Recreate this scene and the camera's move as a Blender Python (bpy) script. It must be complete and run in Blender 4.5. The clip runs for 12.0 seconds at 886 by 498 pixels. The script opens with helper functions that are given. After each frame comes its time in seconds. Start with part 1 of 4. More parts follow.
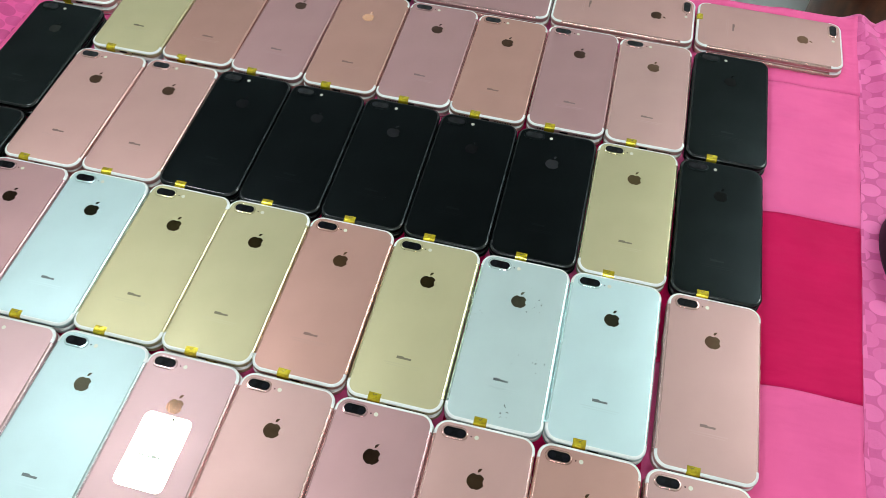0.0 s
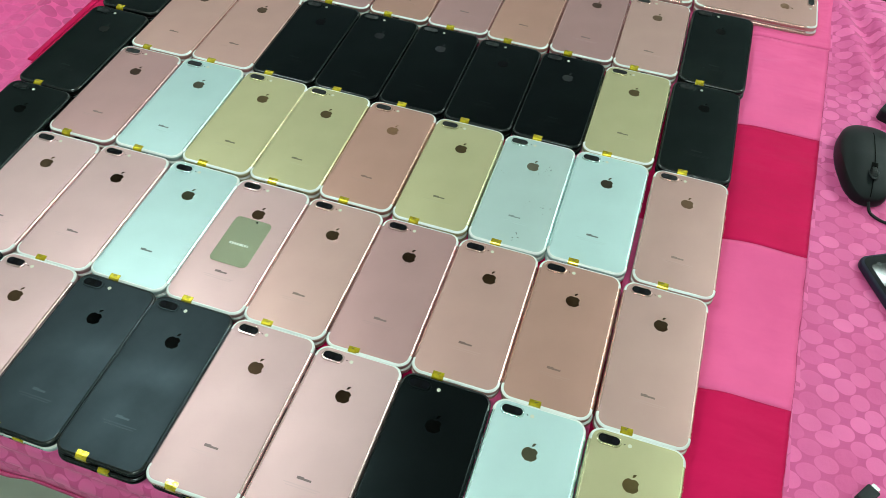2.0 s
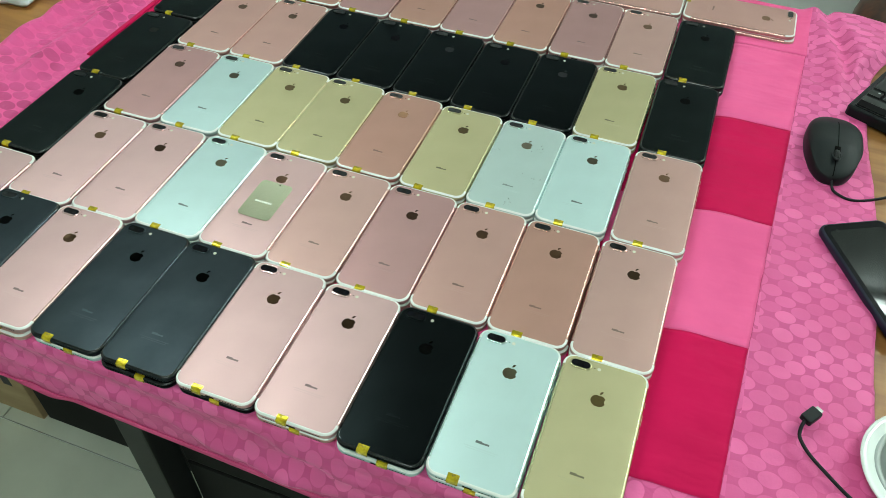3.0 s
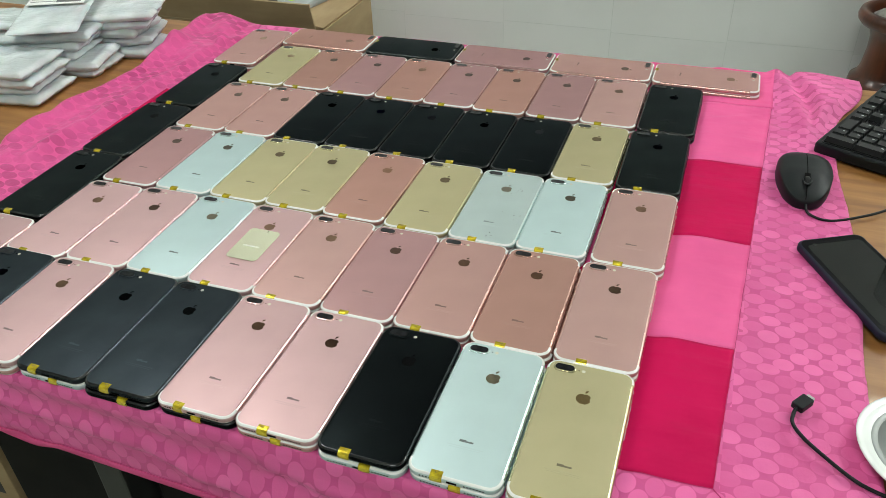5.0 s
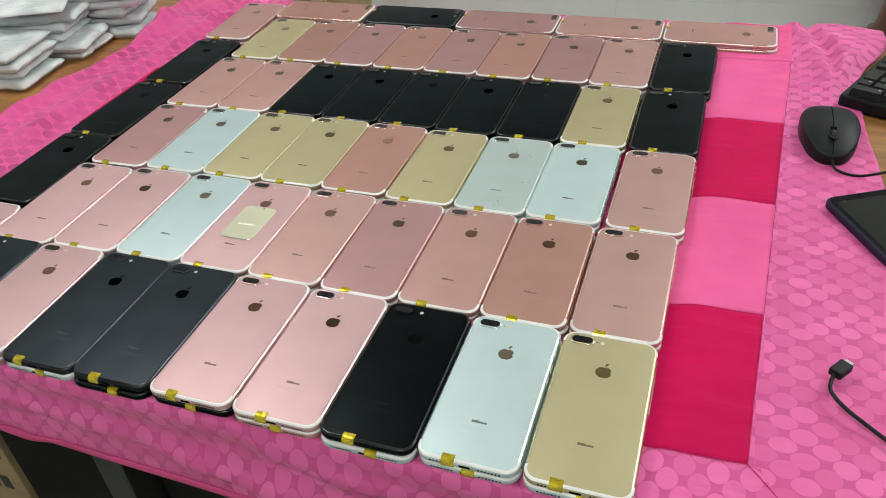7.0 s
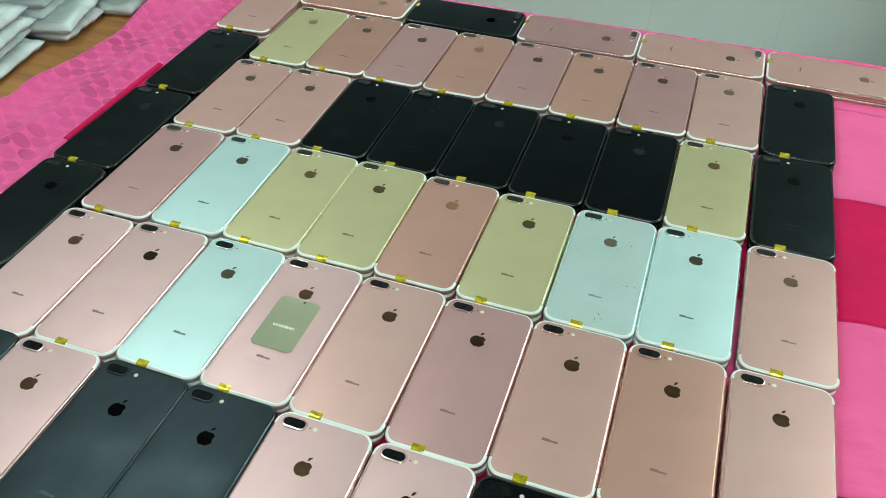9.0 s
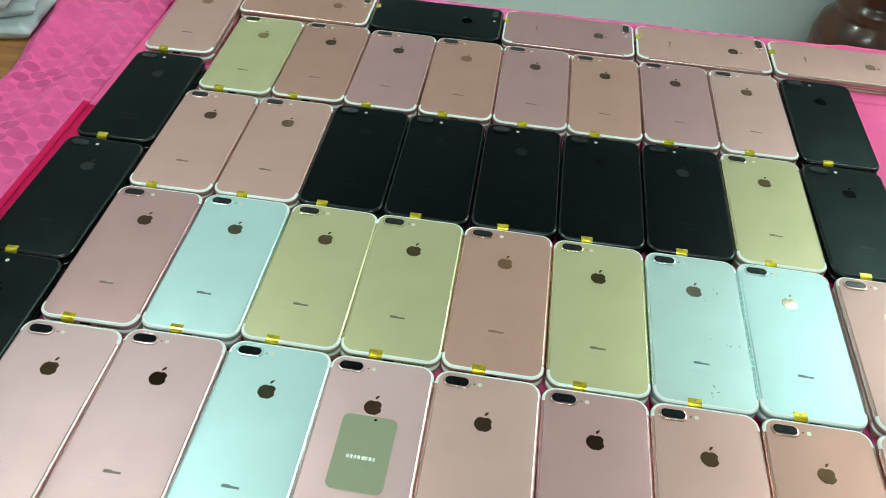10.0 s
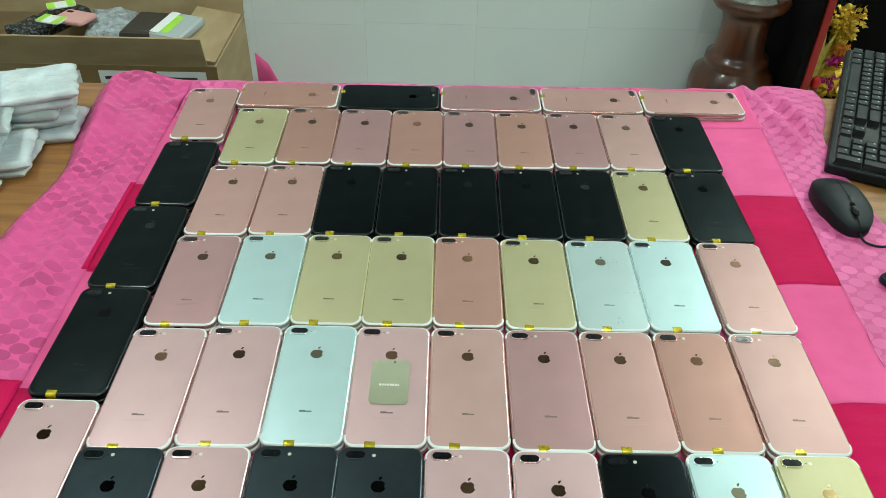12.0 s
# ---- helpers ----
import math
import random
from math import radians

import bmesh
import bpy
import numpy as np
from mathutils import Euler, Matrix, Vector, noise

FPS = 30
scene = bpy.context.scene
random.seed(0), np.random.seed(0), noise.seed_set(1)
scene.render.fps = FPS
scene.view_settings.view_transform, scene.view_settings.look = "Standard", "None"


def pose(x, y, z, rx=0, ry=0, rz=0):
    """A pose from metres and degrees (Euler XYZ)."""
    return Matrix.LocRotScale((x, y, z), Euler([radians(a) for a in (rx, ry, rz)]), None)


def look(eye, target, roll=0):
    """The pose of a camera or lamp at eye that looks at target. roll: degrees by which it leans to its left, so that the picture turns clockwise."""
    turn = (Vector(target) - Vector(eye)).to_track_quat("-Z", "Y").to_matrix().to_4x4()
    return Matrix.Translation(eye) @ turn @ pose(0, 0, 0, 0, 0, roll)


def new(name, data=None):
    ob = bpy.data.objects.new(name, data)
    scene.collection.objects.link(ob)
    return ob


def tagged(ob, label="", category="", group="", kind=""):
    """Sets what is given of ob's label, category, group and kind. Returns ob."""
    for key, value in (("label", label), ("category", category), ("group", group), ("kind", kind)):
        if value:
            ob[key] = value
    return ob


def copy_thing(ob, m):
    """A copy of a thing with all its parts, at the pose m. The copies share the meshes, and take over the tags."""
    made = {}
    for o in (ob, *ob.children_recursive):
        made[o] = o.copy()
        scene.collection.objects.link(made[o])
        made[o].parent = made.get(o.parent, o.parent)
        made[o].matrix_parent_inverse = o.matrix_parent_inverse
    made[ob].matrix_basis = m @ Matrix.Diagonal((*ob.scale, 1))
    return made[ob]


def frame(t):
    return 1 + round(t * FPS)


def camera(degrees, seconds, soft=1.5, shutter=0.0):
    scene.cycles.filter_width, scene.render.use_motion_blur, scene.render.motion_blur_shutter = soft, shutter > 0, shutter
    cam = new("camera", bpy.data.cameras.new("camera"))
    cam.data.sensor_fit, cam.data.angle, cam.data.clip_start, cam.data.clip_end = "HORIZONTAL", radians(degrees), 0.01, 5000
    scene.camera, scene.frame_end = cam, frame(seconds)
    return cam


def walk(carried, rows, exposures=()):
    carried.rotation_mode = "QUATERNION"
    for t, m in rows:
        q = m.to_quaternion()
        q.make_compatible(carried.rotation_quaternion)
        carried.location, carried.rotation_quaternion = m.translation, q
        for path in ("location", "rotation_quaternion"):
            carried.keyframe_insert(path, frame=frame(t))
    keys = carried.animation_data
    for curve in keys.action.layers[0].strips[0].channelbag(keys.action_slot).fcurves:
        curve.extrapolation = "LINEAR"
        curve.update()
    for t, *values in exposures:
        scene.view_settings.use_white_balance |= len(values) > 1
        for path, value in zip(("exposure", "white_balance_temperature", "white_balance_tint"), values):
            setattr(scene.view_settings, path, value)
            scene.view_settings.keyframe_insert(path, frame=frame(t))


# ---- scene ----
cam = camera(58.9, 12.0, soft=0.5)
PATH = [
    (0, (0.127, -0.239, 1.332), (-0.115, 0.892, -0.3), 2.1),
    (0.5, (0.161, -0.326, 1.348), (-0.148, 0.831, -0.254), 1.9),
    (1, (0.165, -0.387, 1.353), (-0.181, 0.802, -0.218), 2.3),
    (1.5, (0.163, -0.42, 1.343), (-0.167, 0.786, -0.217), 3.1),
    (2, (0.195, -0.486, 1.343), (-0.155, 0.748, -0.191), 3.0),
    (2.5, (0.24, -0.557, 1.348), (-0.167, 0.715, -0.141), 2.8),
    (2.7, (0.253, -0.579, 1.352), (-0.176, 0.702, -0.123), 2.3),
    (4.3, (0.301, -0.66, 1.309), (-0.207, 0.818, 0.061), 0.6),
    (4.5, (0.306, -0.67, 1.3), (-0.205, 0.828, 0.078), 0.4),
    (5, (0.33, -0.682, 1.265), (-0.24, 0.846, 0.108), -2.0),
    (5.5, (0.345, -0.681, 1.241), (-0.267, 0.843, 0.099), -4.7),
    (6, (0.354, -0.686, 1.229), (-0.254, 0.832, 0.077), -5.7),
    (6.5, (0.344, -0.674, 1.229), (-0.251, 0.834, 0.058), -5.4),
    (6.7, (0.339, -0.667, 1.228), (-0.255, 0.837, 0.05), -5.2),
    (8.3, (0.193, -0.516, 1.239), (-0.346, 0.911, -0.055), -1.1),
    (8.5, (0.178, -0.492, 1.242), (-0.356, 0.926, -0.064), -0.8),
    (9, (0.148, -0.462, 1.254), (-0.333, 0.951, -0.078), 0.7),
    (9.5, (0.064, -0.422, 1.244), (-0.285, 0.998, -0.12), 2.4),
    (10, (-0.05, -0.354, 1.239), (-0.181, 1.069, -0.161), 4.2),
    (10.5, (-0.11, -0.324, 1.235), (-0.086, 1.073, -0.196), 5.1),
    (11, (-0.088, -0.398, 1.272), (-0.018, 1.023, -0.134), 4.7),
    (11.5, (-0.066, -0.515, 1.324), (-0.018, 1.002, 0.021), 2.8),
    (12, (-0.071, -0.608, 1.358), (-0.067, 0.958, 0.114), 1.3),
]
EXPOSURES = [
    (0.0, -0.29, 6150, 12.0),
    (0.8, -0.34, 6120, -3.0),
    (1.5, -0.29, 6090, -5.0),
    (2.5, -0.29, 6220, -5.0),
    (4.5, -0.29, 6580, 9.0),
    (5.5, -0.29, 6730, 17.0),
    (6.5, -0.29, 6800, 23.0),
    (8.5, -0.29, 6270, -2.0),
    (9.5, -0.29, 6010, -8.0),
    (10.5, -0.31, 5950, -9.5),
    (11.5, -0.32, 5970, -9.0),
    (12.0, -0.29, 6190, -2.4),
]
walk(cam, [(t, look(eye, target, roll)) for t, eye, target, roll in PATH], EXPOSURES)

# ---------------------------------------------------------------- world and light
world = bpy.data.worlds.new("world")
scene.world = world
world.use_nodes = True
world.node_tree.nodes["Background"].inputs[0].default_value = (0.55, 0.62, 0.6, 1)
world.node_tree.nodes["Background"].inputs[1].default_value = 0.05
LAMP_POWER = 27.0

# ---------------------------------------------------------------- materials


def mat(name, color, rough=0.5, metal=0.0, coat=0.0, trans=0.0, emit=0.0):
    m = bpy.data.materials.new(name)
    m.use_nodes = True
    p = m.node_tree.nodes["Principled BSDF"]
    p.inputs["Base Color"].default_value = (*color, 1)
    p.inputs["Roughness"].default_value = rough
    p.inputs["Metallic"].default_value = metal
    p.inputs["Coat Weight"].default_value = coat
    p.inputs["Transmission Weight"].default_value = trans
    if emit:
        p.inputs["Emission Color"].default_value = (*color, 1)
        p.inputs["Emission Strength"].default_value = emit
    return m


def add(m, kind, **values):
    n = m.node_tree.nodes.new(kind)
    for key, value in values.items():
        n.inputs[key].default_value = value
    return n


def join(m, a, out, b, inp):
    m.node_tree.links.new(a.outputs[out], b.inputs[inp])


def vary(m, color_a, color_b, scale, detail=4.0, kind="Object", stretch=(1, 1, 1), low=0.35, high=0.65):
    """Mix two colours by a noise, into the base colour. Returns the mix node and the noise."""
    nt = m.node_tree
    tc = add(m, "ShaderNodeTexCoord")
    mp = add(m, "ShaderNodeMapping", Scale=stretch)
    no = add(m, "ShaderNodeTexNoise", Scale=scale, Detail=detail)
    ra = add(m, "ShaderNodeMapRange")
    ra.inputs["From Min"].default_value, ra.inputs["From Max"].default_value = low, high
    mx = nt.nodes.new("ShaderNodeMix")
    mx.data_type = "RGBA"
    mx.inputs[6].default_value, mx.inputs[7].default_value = (*color_a, 1), (*color_b, 1)
    join(m, tc, kind, mp, "Vector")
    join(m, mp, "Vector", no, "Vector")
    join(m, no, "Fac", ra, "Value")
    nt.links.new(ra.outputs["Result"], mx.inputs[0])
    nt.links.new(mx.outputs[2], nt.nodes["Principled BSDF"].inputs["Base Color"])
    return mx, no, mp


def bump(m, scale, strength, distance=0.001, kind="Object", detail=4.0, stretch=(1, 1, 1)):
    tc = add(m, "ShaderNodeTexCoord")
    mp = add(m, "ShaderNodeMapping", Scale=stretch)
    no = add(m, "ShaderNodeTexNoise", Scale=scale, Detail=detail)
    bu = add(m, "ShaderNodeBump", Strength=strength, Distance=distance)
    join(m, tc, kind, mp, "Vector")
    join(m, mp, "Vector", no, "Vector")
    join(m, no, "Fac", bu, "Height")
    join(m, bu, "Normal", m.node_tree.nodes["Principled BSDF"], "Normal")
    return bu


def rough_vary(m, low, high, scale, kind="Object"):
    tc = add(m, "ShaderNodeTexCoord")
    no = add(m, "ShaderNodeTexNoise", Scale=scale, Detail=5.0)
    ra = add(m, "ShaderNodeMapRange")
    ra.inputs["From Min"].default_value, ra.inputs["From Max"].default_value = 0.3, 0.7
    ra.inputs["To Min"].default_value, ra.inputs["To Max"].default_value = low, high
    join(m, tc, kind, no, "Vector")
    join(m, no, "Fac", ra, "Value")
    join(m, ra, "Result", m.node_tree.nodes["Principled BSDF"], "Roughness")


def per_object(m, amount):
    """Vary the base colour's value and hue a little from object to object."""
    nt = m.node_tree
    p = nt.nodes["Principled BSDF"]
    oi = nt.nodes.new("ShaderNodeObjectInfo")
    ra = add(m, "ShaderNodeMapRange")
    ra.inputs["To Min"].default_value, ra.inputs["To Max"].default_value = 1 - amount, 1 + amount
    hs = nt.nodes.new("ShaderNodeHueSaturation")
    source = p.inputs["Base Color"].links[0].from_socket if p.inputs["Base Color"].links else None
    if source:
        nt.links.new(source, hs.inputs["Color"])
    else:
        hs.inputs["Color"].default_value = p.inputs["Base Color"].default_value
    nt.links.new(oi.outputs["Random"], ra.inputs["Value"])
    nt.links.new(ra.outputs["Result"], hs.inputs["Value"])
    nt.links.new(hs.outputs["Color"], p.inputs["Base Color"])


def metal_back(name, color, rough=0.50, metal=0.6):
    m = mat(name, color, rough, metal)
    dark = tuple(c * 0.965 for c in color)
    vary(m, color, dark, 35.0)
    per_object(m, 0.06)
    m.node_tree.nodes["Principled BSDF"].inputs["Specular Tint"].default_value = (*color, 1)
    rough_vary(m, rough - 0.02, rough + 0.03, 16.0)
    bump(m, 2600.0, 0.05, 0.0002)
    return m


COLOURS = {
    "rose": (0.555, 0.335, 0.308),
    "pink": (0.605, 0.400, 0.402),
    "copper": (0.480, 0.272, 0.230),
    "gold": (0.505, 0.450, 0.275),
    "silver": (0.550, 0.675, 0.680),
    "scuffed": (0.53, 0.62, 0.61),
    "black": (0.0085, 0.0108, 0.0115),
    "charcoal": (0.0165, 0.0205, 0.0205),
    "slate": (0.036, 0.045, 0.052),
    "mauve": (0.455, 0.267, 0.272),
    "blush": (0.565, 0.355, 0.330),
}
BACK = {}
for key, value in COLOURS.items():
    if key in ("black", "charcoal", "slate"):
        BACK[key] = mat(key + "_anodised", value, 0.42, 1.0)
        vary(BACK[key], value, tuple(0.8 * v for v in value), 30.0)
        BACK[key].node_tree.nodes["Principled BSDF"].inputs["Specular Tint"].default_value = (0.62, 0.66, 0.68, 1)
        rough_vary(BACK[key], *((0.42, 0.50) if key == "slate" else (0.37, 0.43)), 22.0)
    else:
        BACK[key] = metal_back(key + "_aluminium", value)
# dark scuffs and chips on the worn silver one
sm = BACK["scuffed"]
tcs = add(sm, "ShaderNodeTexCoord")
ns1 = add(sm, "ShaderNodeTexNoise", Scale=330.0, Detail=3.0)
ns2 = add(sm, "ShaderNodeTexNoise", Scale=28.0, Detail=1.0)
mu = sm.node_tree.nodes.new("ShaderNodeMath")
mu.operation = "MULTIPLY"
cr = add(sm, "ShaderNodeMapRange")
cr.inputs["From Min"].default_value, cr.inputs["From Max"].default_value = 0.44, 0.46
join(sm, tcs, "Object", ns1, "Vector")
join(sm, tcs, "Object", ns2, "Vector")
sm.node_tree.links.new(ns1.outputs["Fac"], mu.inputs[0])
sm.node_tree.links.new(ns2.outputs["Fac"], mu.inputs[1])
sm.node_tree.links.new(mu.outputs[0], cr.inputs["Value"])
mxs = sm.node_tree.nodes.new("ShaderNodeMix")
mxs.data_type = "RGBA"
ps = sm.node_tree.nodes["Principled BSDF"]
sm.node_tree.links.new(ps.inputs["Base Color"].links[0].from_socket, mxs.inputs[6])
mxs.inputs[7].default_value = (0.16, 0.17, 0.165, 1)
sm.node_tree.links.new(cr.outputs["Result"], mxs.inputs[0])
sm.node_tree.links.new(mxs.outputs[2], ps.inputs["Base Color"])

BAND_WHITE = mat("antenna_white", (0.80, 0.795, 0.775), 0.3)
BAND_BLACK = mat("antenna_black", (0.009, 0.010, 0.011), 0.2)
GLASS_BLACK = mat("lens_glass", (0.004, 0.004, 0.005), 0.06)
GLASS_BLACK.node_tree.nodes["Principled BSDF"].inputs["Specular IOR Level"].default_value = 0.25
LENS_RING = mat("lens_iris", (0.004, 0.004, 0.008), 0.1, 0.0)
LENS_RING.node_tree.nodes["Principled BSDF"].inputs["Specular IOR Level"].default_value = 0.35
FLASH = mat("flash_lens", (0.72, 0.69, 0.58), 0.2, 0.0, 0.5)
# Emblem metal is darker than the phone's tint, for the dark room it mirrors.
MARK = {k: mat("polished_mark_" + k, c, 0.08, 1.0) for k, c in {
    "rose": (0.125, 0.068, 0.044), "pink": (0.12, 0.066, 0.045), "copper": (0.11, 0.058, 0.036), "gold": (0.12, 0.082, 0.04),
    "silver": (0.11, 0.095, 0.070), "scuffed": (0.11, 0.097, 0.075), "black": (0.017, 0.017, 0.019), "slate": (0.012, 0.012, 0.013), "charcoal": (0.018, 0.018, 0.018), "mauve": (0.11, 0.06, 0.045), "blush": (0.125, 0.072, 0.048)}.items()}
PRINT = {k: mat("print_" + k, c, 0.5, 0.3) for k, c in {
    "rose": (0.19, 0.11, 0.10), "pink": (0.19, 0.125, 0.125), "copper": (0.22, 0.12, 0.10), "gold": (0.16, 0.135, 0.08),
    "silver": (0.13, 0.15, 0.15), "scuffed": (0.25, 0.29, 0.29), "black": (0.020, 0.023, 0.025), "slate": (0.034, 0.041, 0.047), "charcoal": (0.024, 0.028, 0.028), "mauve": (0.21, 0.13, 0.13), "blush": (0.22, 0.14, 0.125)}.items()}
# Random brightening stands in for reflections that differ from emblem to emblem.
for m in MARK.values():
    per_object(m, 0.0)
    for node in m.node_tree.nodes:
        if node.type == "MAP_RANGE":
            node.interpolation_type = "SMOOTHERSTEP"
            node.inputs["From Min"].default_value, node.inputs["From Max"].default_value = 0.35, 1.0
            node.inputs["To Min"].default_value, node.inputs["To Max"].default_value = 0.9, 3.0
# Back colours lightened a quarter, for light caught on side edges and camera bumps.
LIT_METAL = {k: mat("lit_metal_" + k, tuple(min(1.25 * c, 0.9) for c in v), 0.24, 0.85) for k, v in COLOURS.items()}
DARK_KEYS = ("black", "charcoal", "slate")
for k in DARK_KEYS:
    MARK[k].node_tree.nodes["Principled BSDF"].inputs["Specular Tint"].default_value = (0.35, 0.35, 0.36, 1)
    PRINT[k] = mat("print_dark_" + k, tuple(1.5 * v for v in COLOURS[k]), 0.45, 1.0)
FINE = {k: mat("fine_print_" + k, tuple((1.1 if k in DARK_KEYS else 0.95) * v for v in COLOURS[k]), 0.45, 1.0 if k in DARK_KEYS else 0.6) for k in COLOURS}
TAPE = mat("amber_tape", (0.52, 0.36, 0.02), 0.16, 0.55, 0.5)
vary(TAPE, (0.86, 0.68, 0.03), (0.50, 0.36, 0.01), 220.0, 2.0)
bump(TAPE, 420.0, 0.5, 0.0006)
HOLE = mat("port_black", (0.003, 0.003, 0.003), 0.8)
HOLE.node_tree.nodes["Principled BSDF"].inputs["Specular IOR Level"].default_value = 0.05
SCREEN_W = mat("white_bezel", (0.8, 0.8, 0.78), 0.12)
SCREEN_B = mat("black_bezel", (0.01, 0.01, 0.012), 0.08)
PLATE = mat("steel_plate", (0.84, 0.82, 0.61), 0.13, 0.80)
bump(PLATE, 60.0, 0.06, 0.0005)
PLATE_PRINT = mat("plate_print", (0.78, 0.79, 0.70), 0.5)


def cloth_pattern(name, dark, mid, light, fold=0.28, fade=(0.30, 0.60, 0.58)):
    """Satin damask: staggered oval spots, some lighter, some darker than the ground."""
    m = mat(name, mid, 0.55)
    nt = m.node_tree
    p = nt.nodes["Principled BSDF"]
    p.inputs["Sheen Weight"].default_value = 0.06
    p.inputs["Specular IOR Level"].default_value = 0.3
    p.inputs["Sheen Roughness"].default_value = 0.4
    uv = nt.nodes.new("ShaderNodeUVMap")
    uv.uv_map = "cloth"
    mp = add(m, "ShaderNodeMapping", Scale=(1.0, 0.78, 1.0), Rotation=(0, 0, radians(45)))
    vo = add(m, "ShaderNodeTexVoronoi", Scale=62.0, Randomness=0.10)
    vo.voronoi_dimensions = "2D"
    rd = add(m, "ShaderNodeMapRange")
    rd.inputs["From Min"].default_value, rd.inputs["From Max"].default_value = 0.50, 0.465
    sep = nt.nodes.new("ShaderNodeSeparateColor")
    rr = nt.nodes.new("ShaderNodeValToRGB")
    rr.color_ramp.elements[0].color, rr.color_ramp.elements[1].color = (*mid, 1), (*light, 1)
    rr.color_ramp.elements[0].position, rr.color_ramp.elements[1].position = 0.15, 0.85
    mx = nt.nodes.new("ShaderNodeMix")
    mx.data_type = "RGBA"
    mx.inputs[6].default_value = (*dark, 1)
    nt.links.new(uv.outputs[0], mp.inputs["Vector"])
    nt.links.new(mp.outputs[0], vo.inputs["Vector"])
    nt.links.new(vo.outputs["Distance"], rd.inputs["Value"])
    nt.links.new(vo.outputs["Color"], sep.inputs[0])
    nt.links.new(sep.outputs[0], rr.inputs[0])
    # Broad noise fades the spots, putting fold shading and sheen into the colour.
    soft = add(m, "ShaderNodeTexNoise", Scale=11.0, Detail=2.0)
    sr = add(m, "ShaderNodeMapRange")
    sr.inputs["From Min"].default_value, sr.inputs["From Max"].default_value, sr.inputs["To Min"].default_value = fade
    by = nt.nodes.new("ShaderNodeMath")
    by.operation = "MULTIPLY"
    nt.links.new(uv.outputs[0], soft.inputs["Vector"])
    nt.links.new(soft.outputs["Fac"], sr.inputs["Value"])
    nt.links.new(rd.outputs["Result"], by.inputs[0])
    nt.links.new(sr.outputs["Result"], by.inputs[1])
    nt.links.new(by.outputs[0], mx.inputs[0])
    nt.links.new(rr.outputs[0], mx.inputs[7])
    nt.links.new(mx.outputs[2], p.inputs["Base Color"])
    weave(m, fold, 34.0)
    return m


def weave(m, fold=0.5, size=26.0, stretch=False):
    nt = m.node_tree
    uv = nt.nodes.new("ShaderNodeUVMap")
    uv.uv_map = "cloth"
    a = add(m, "ShaderNodeTexNoise", Scale=900.0, Detail=2.0)
    b = add(m, "ShaderNodeTexNoise", Scale=size, Detail=3.0)
    mp = add(m, "ShaderNodeMapping", Scale=(0.7, 1.8, 1) if stretch else (1, 1.4, 1))
    ba = add(m, "ShaderNodeBump", Strength=0.25, Distance=0.0006)
    bb = add(m, "ShaderNodeBump", Strength=fold, Distance=0.007)
    nt.links.new(uv.outputs[0], a.inputs["Vector"])
    nt.links.new(uv.outputs[0], mp.inputs["Vector"])
    nt.links.new(mp.outputs[0], b.inputs["Vector"])
    nt.links.new(a.outputs["Fac"], ba.inputs["Height"])
    nt.links.new(b.outputs["Fac"], bb.inputs["Height"])
    nt.links.new(ba.outputs[0], bb.inputs["Normal"])
    nt.links.new(bb.outputs[0], nt.nodes["Principled BSDF"].inputs["Normal"])


def satin(name, color, shade):
    m = mat(name, color, 0.65)
    m.node_tree.nodes["Principled BSDF"].inputs["Specular IOR Level"].default_value = 0.10
    vary(m, color, shade, 14.0)
    weave(m, 0.8, 15.0, True)
    return m


CLOTH = cloth_pattern("spotted_pink_cloth", (0.61, 0.080, 0.250), (0.70, 0.110, 0.315), (0.82, 0.160, 0.410))
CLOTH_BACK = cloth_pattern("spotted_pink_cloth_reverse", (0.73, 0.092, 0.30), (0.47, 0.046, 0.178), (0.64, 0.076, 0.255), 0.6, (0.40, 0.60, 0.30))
PINK = satin("plain_pink_cloth", (0.85, 0.130, 0.335), (0.77, 0.108, 0.295))
HEM = satin("plain_pink_hem", (0.74, 0.10, 0.28), (0.62, 0.078, 0.225))
CRIMSON = satin("crimson_cloth", (0.60, 0.005, 0.088), (0.53, 0.004, 0.075))

WOOD = mat("table_veneer", (0.42, 0.20, 0.06), 0.45, 0.0, 0.08)
vary(WOOD, (0.37, 0.170, 0.045), (0.23, 0.092, 0.024), 7.0, 6.0, stretch=(1.0, 9.0, 1.0))
bump(WOOD, 40.0, 0.08, 0.001, stretch=(1, 9, 1))
DARKWOOD = mat("dark_varnished_wood", (0.07, 0.018, 0.008), 0.32, 0.0, 0.25)
vary(DARKWOOD, (0.135, 0.036, 0.014), (0.055, 0.016, 0.008), 9.0, 5.0, stretch=(4, 4, 1))
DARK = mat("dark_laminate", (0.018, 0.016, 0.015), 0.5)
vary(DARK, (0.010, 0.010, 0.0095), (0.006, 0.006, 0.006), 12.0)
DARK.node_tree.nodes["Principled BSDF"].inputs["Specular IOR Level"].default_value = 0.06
TILE = mat("white_wall_tile", (0.70, 0.74, 0.72), 0.22)
vary(TILE, (0.91, 0.93, 0.92), (0.88, 0.90, 0.89), 3.0)
per_object(TILE, 0.025)
GROUT = mat("grout", (0.5, 0.53, 0.51), 0.8)
vary(GROUT, (0.80, 0.83, 0.81), (0.70, 0.73, 0.71), 20.0)
PLASTER = mat("painted_plaster", (0.68, 0.72, 0.68), 0.8)
vary(PLASTER, (0.70, 0.74, 0.70), (0.63, 0.67, 0.63), 2.0)
CEIL = mat("ceiling_paint", (0.60, 0.64, 0.56), 0.85)
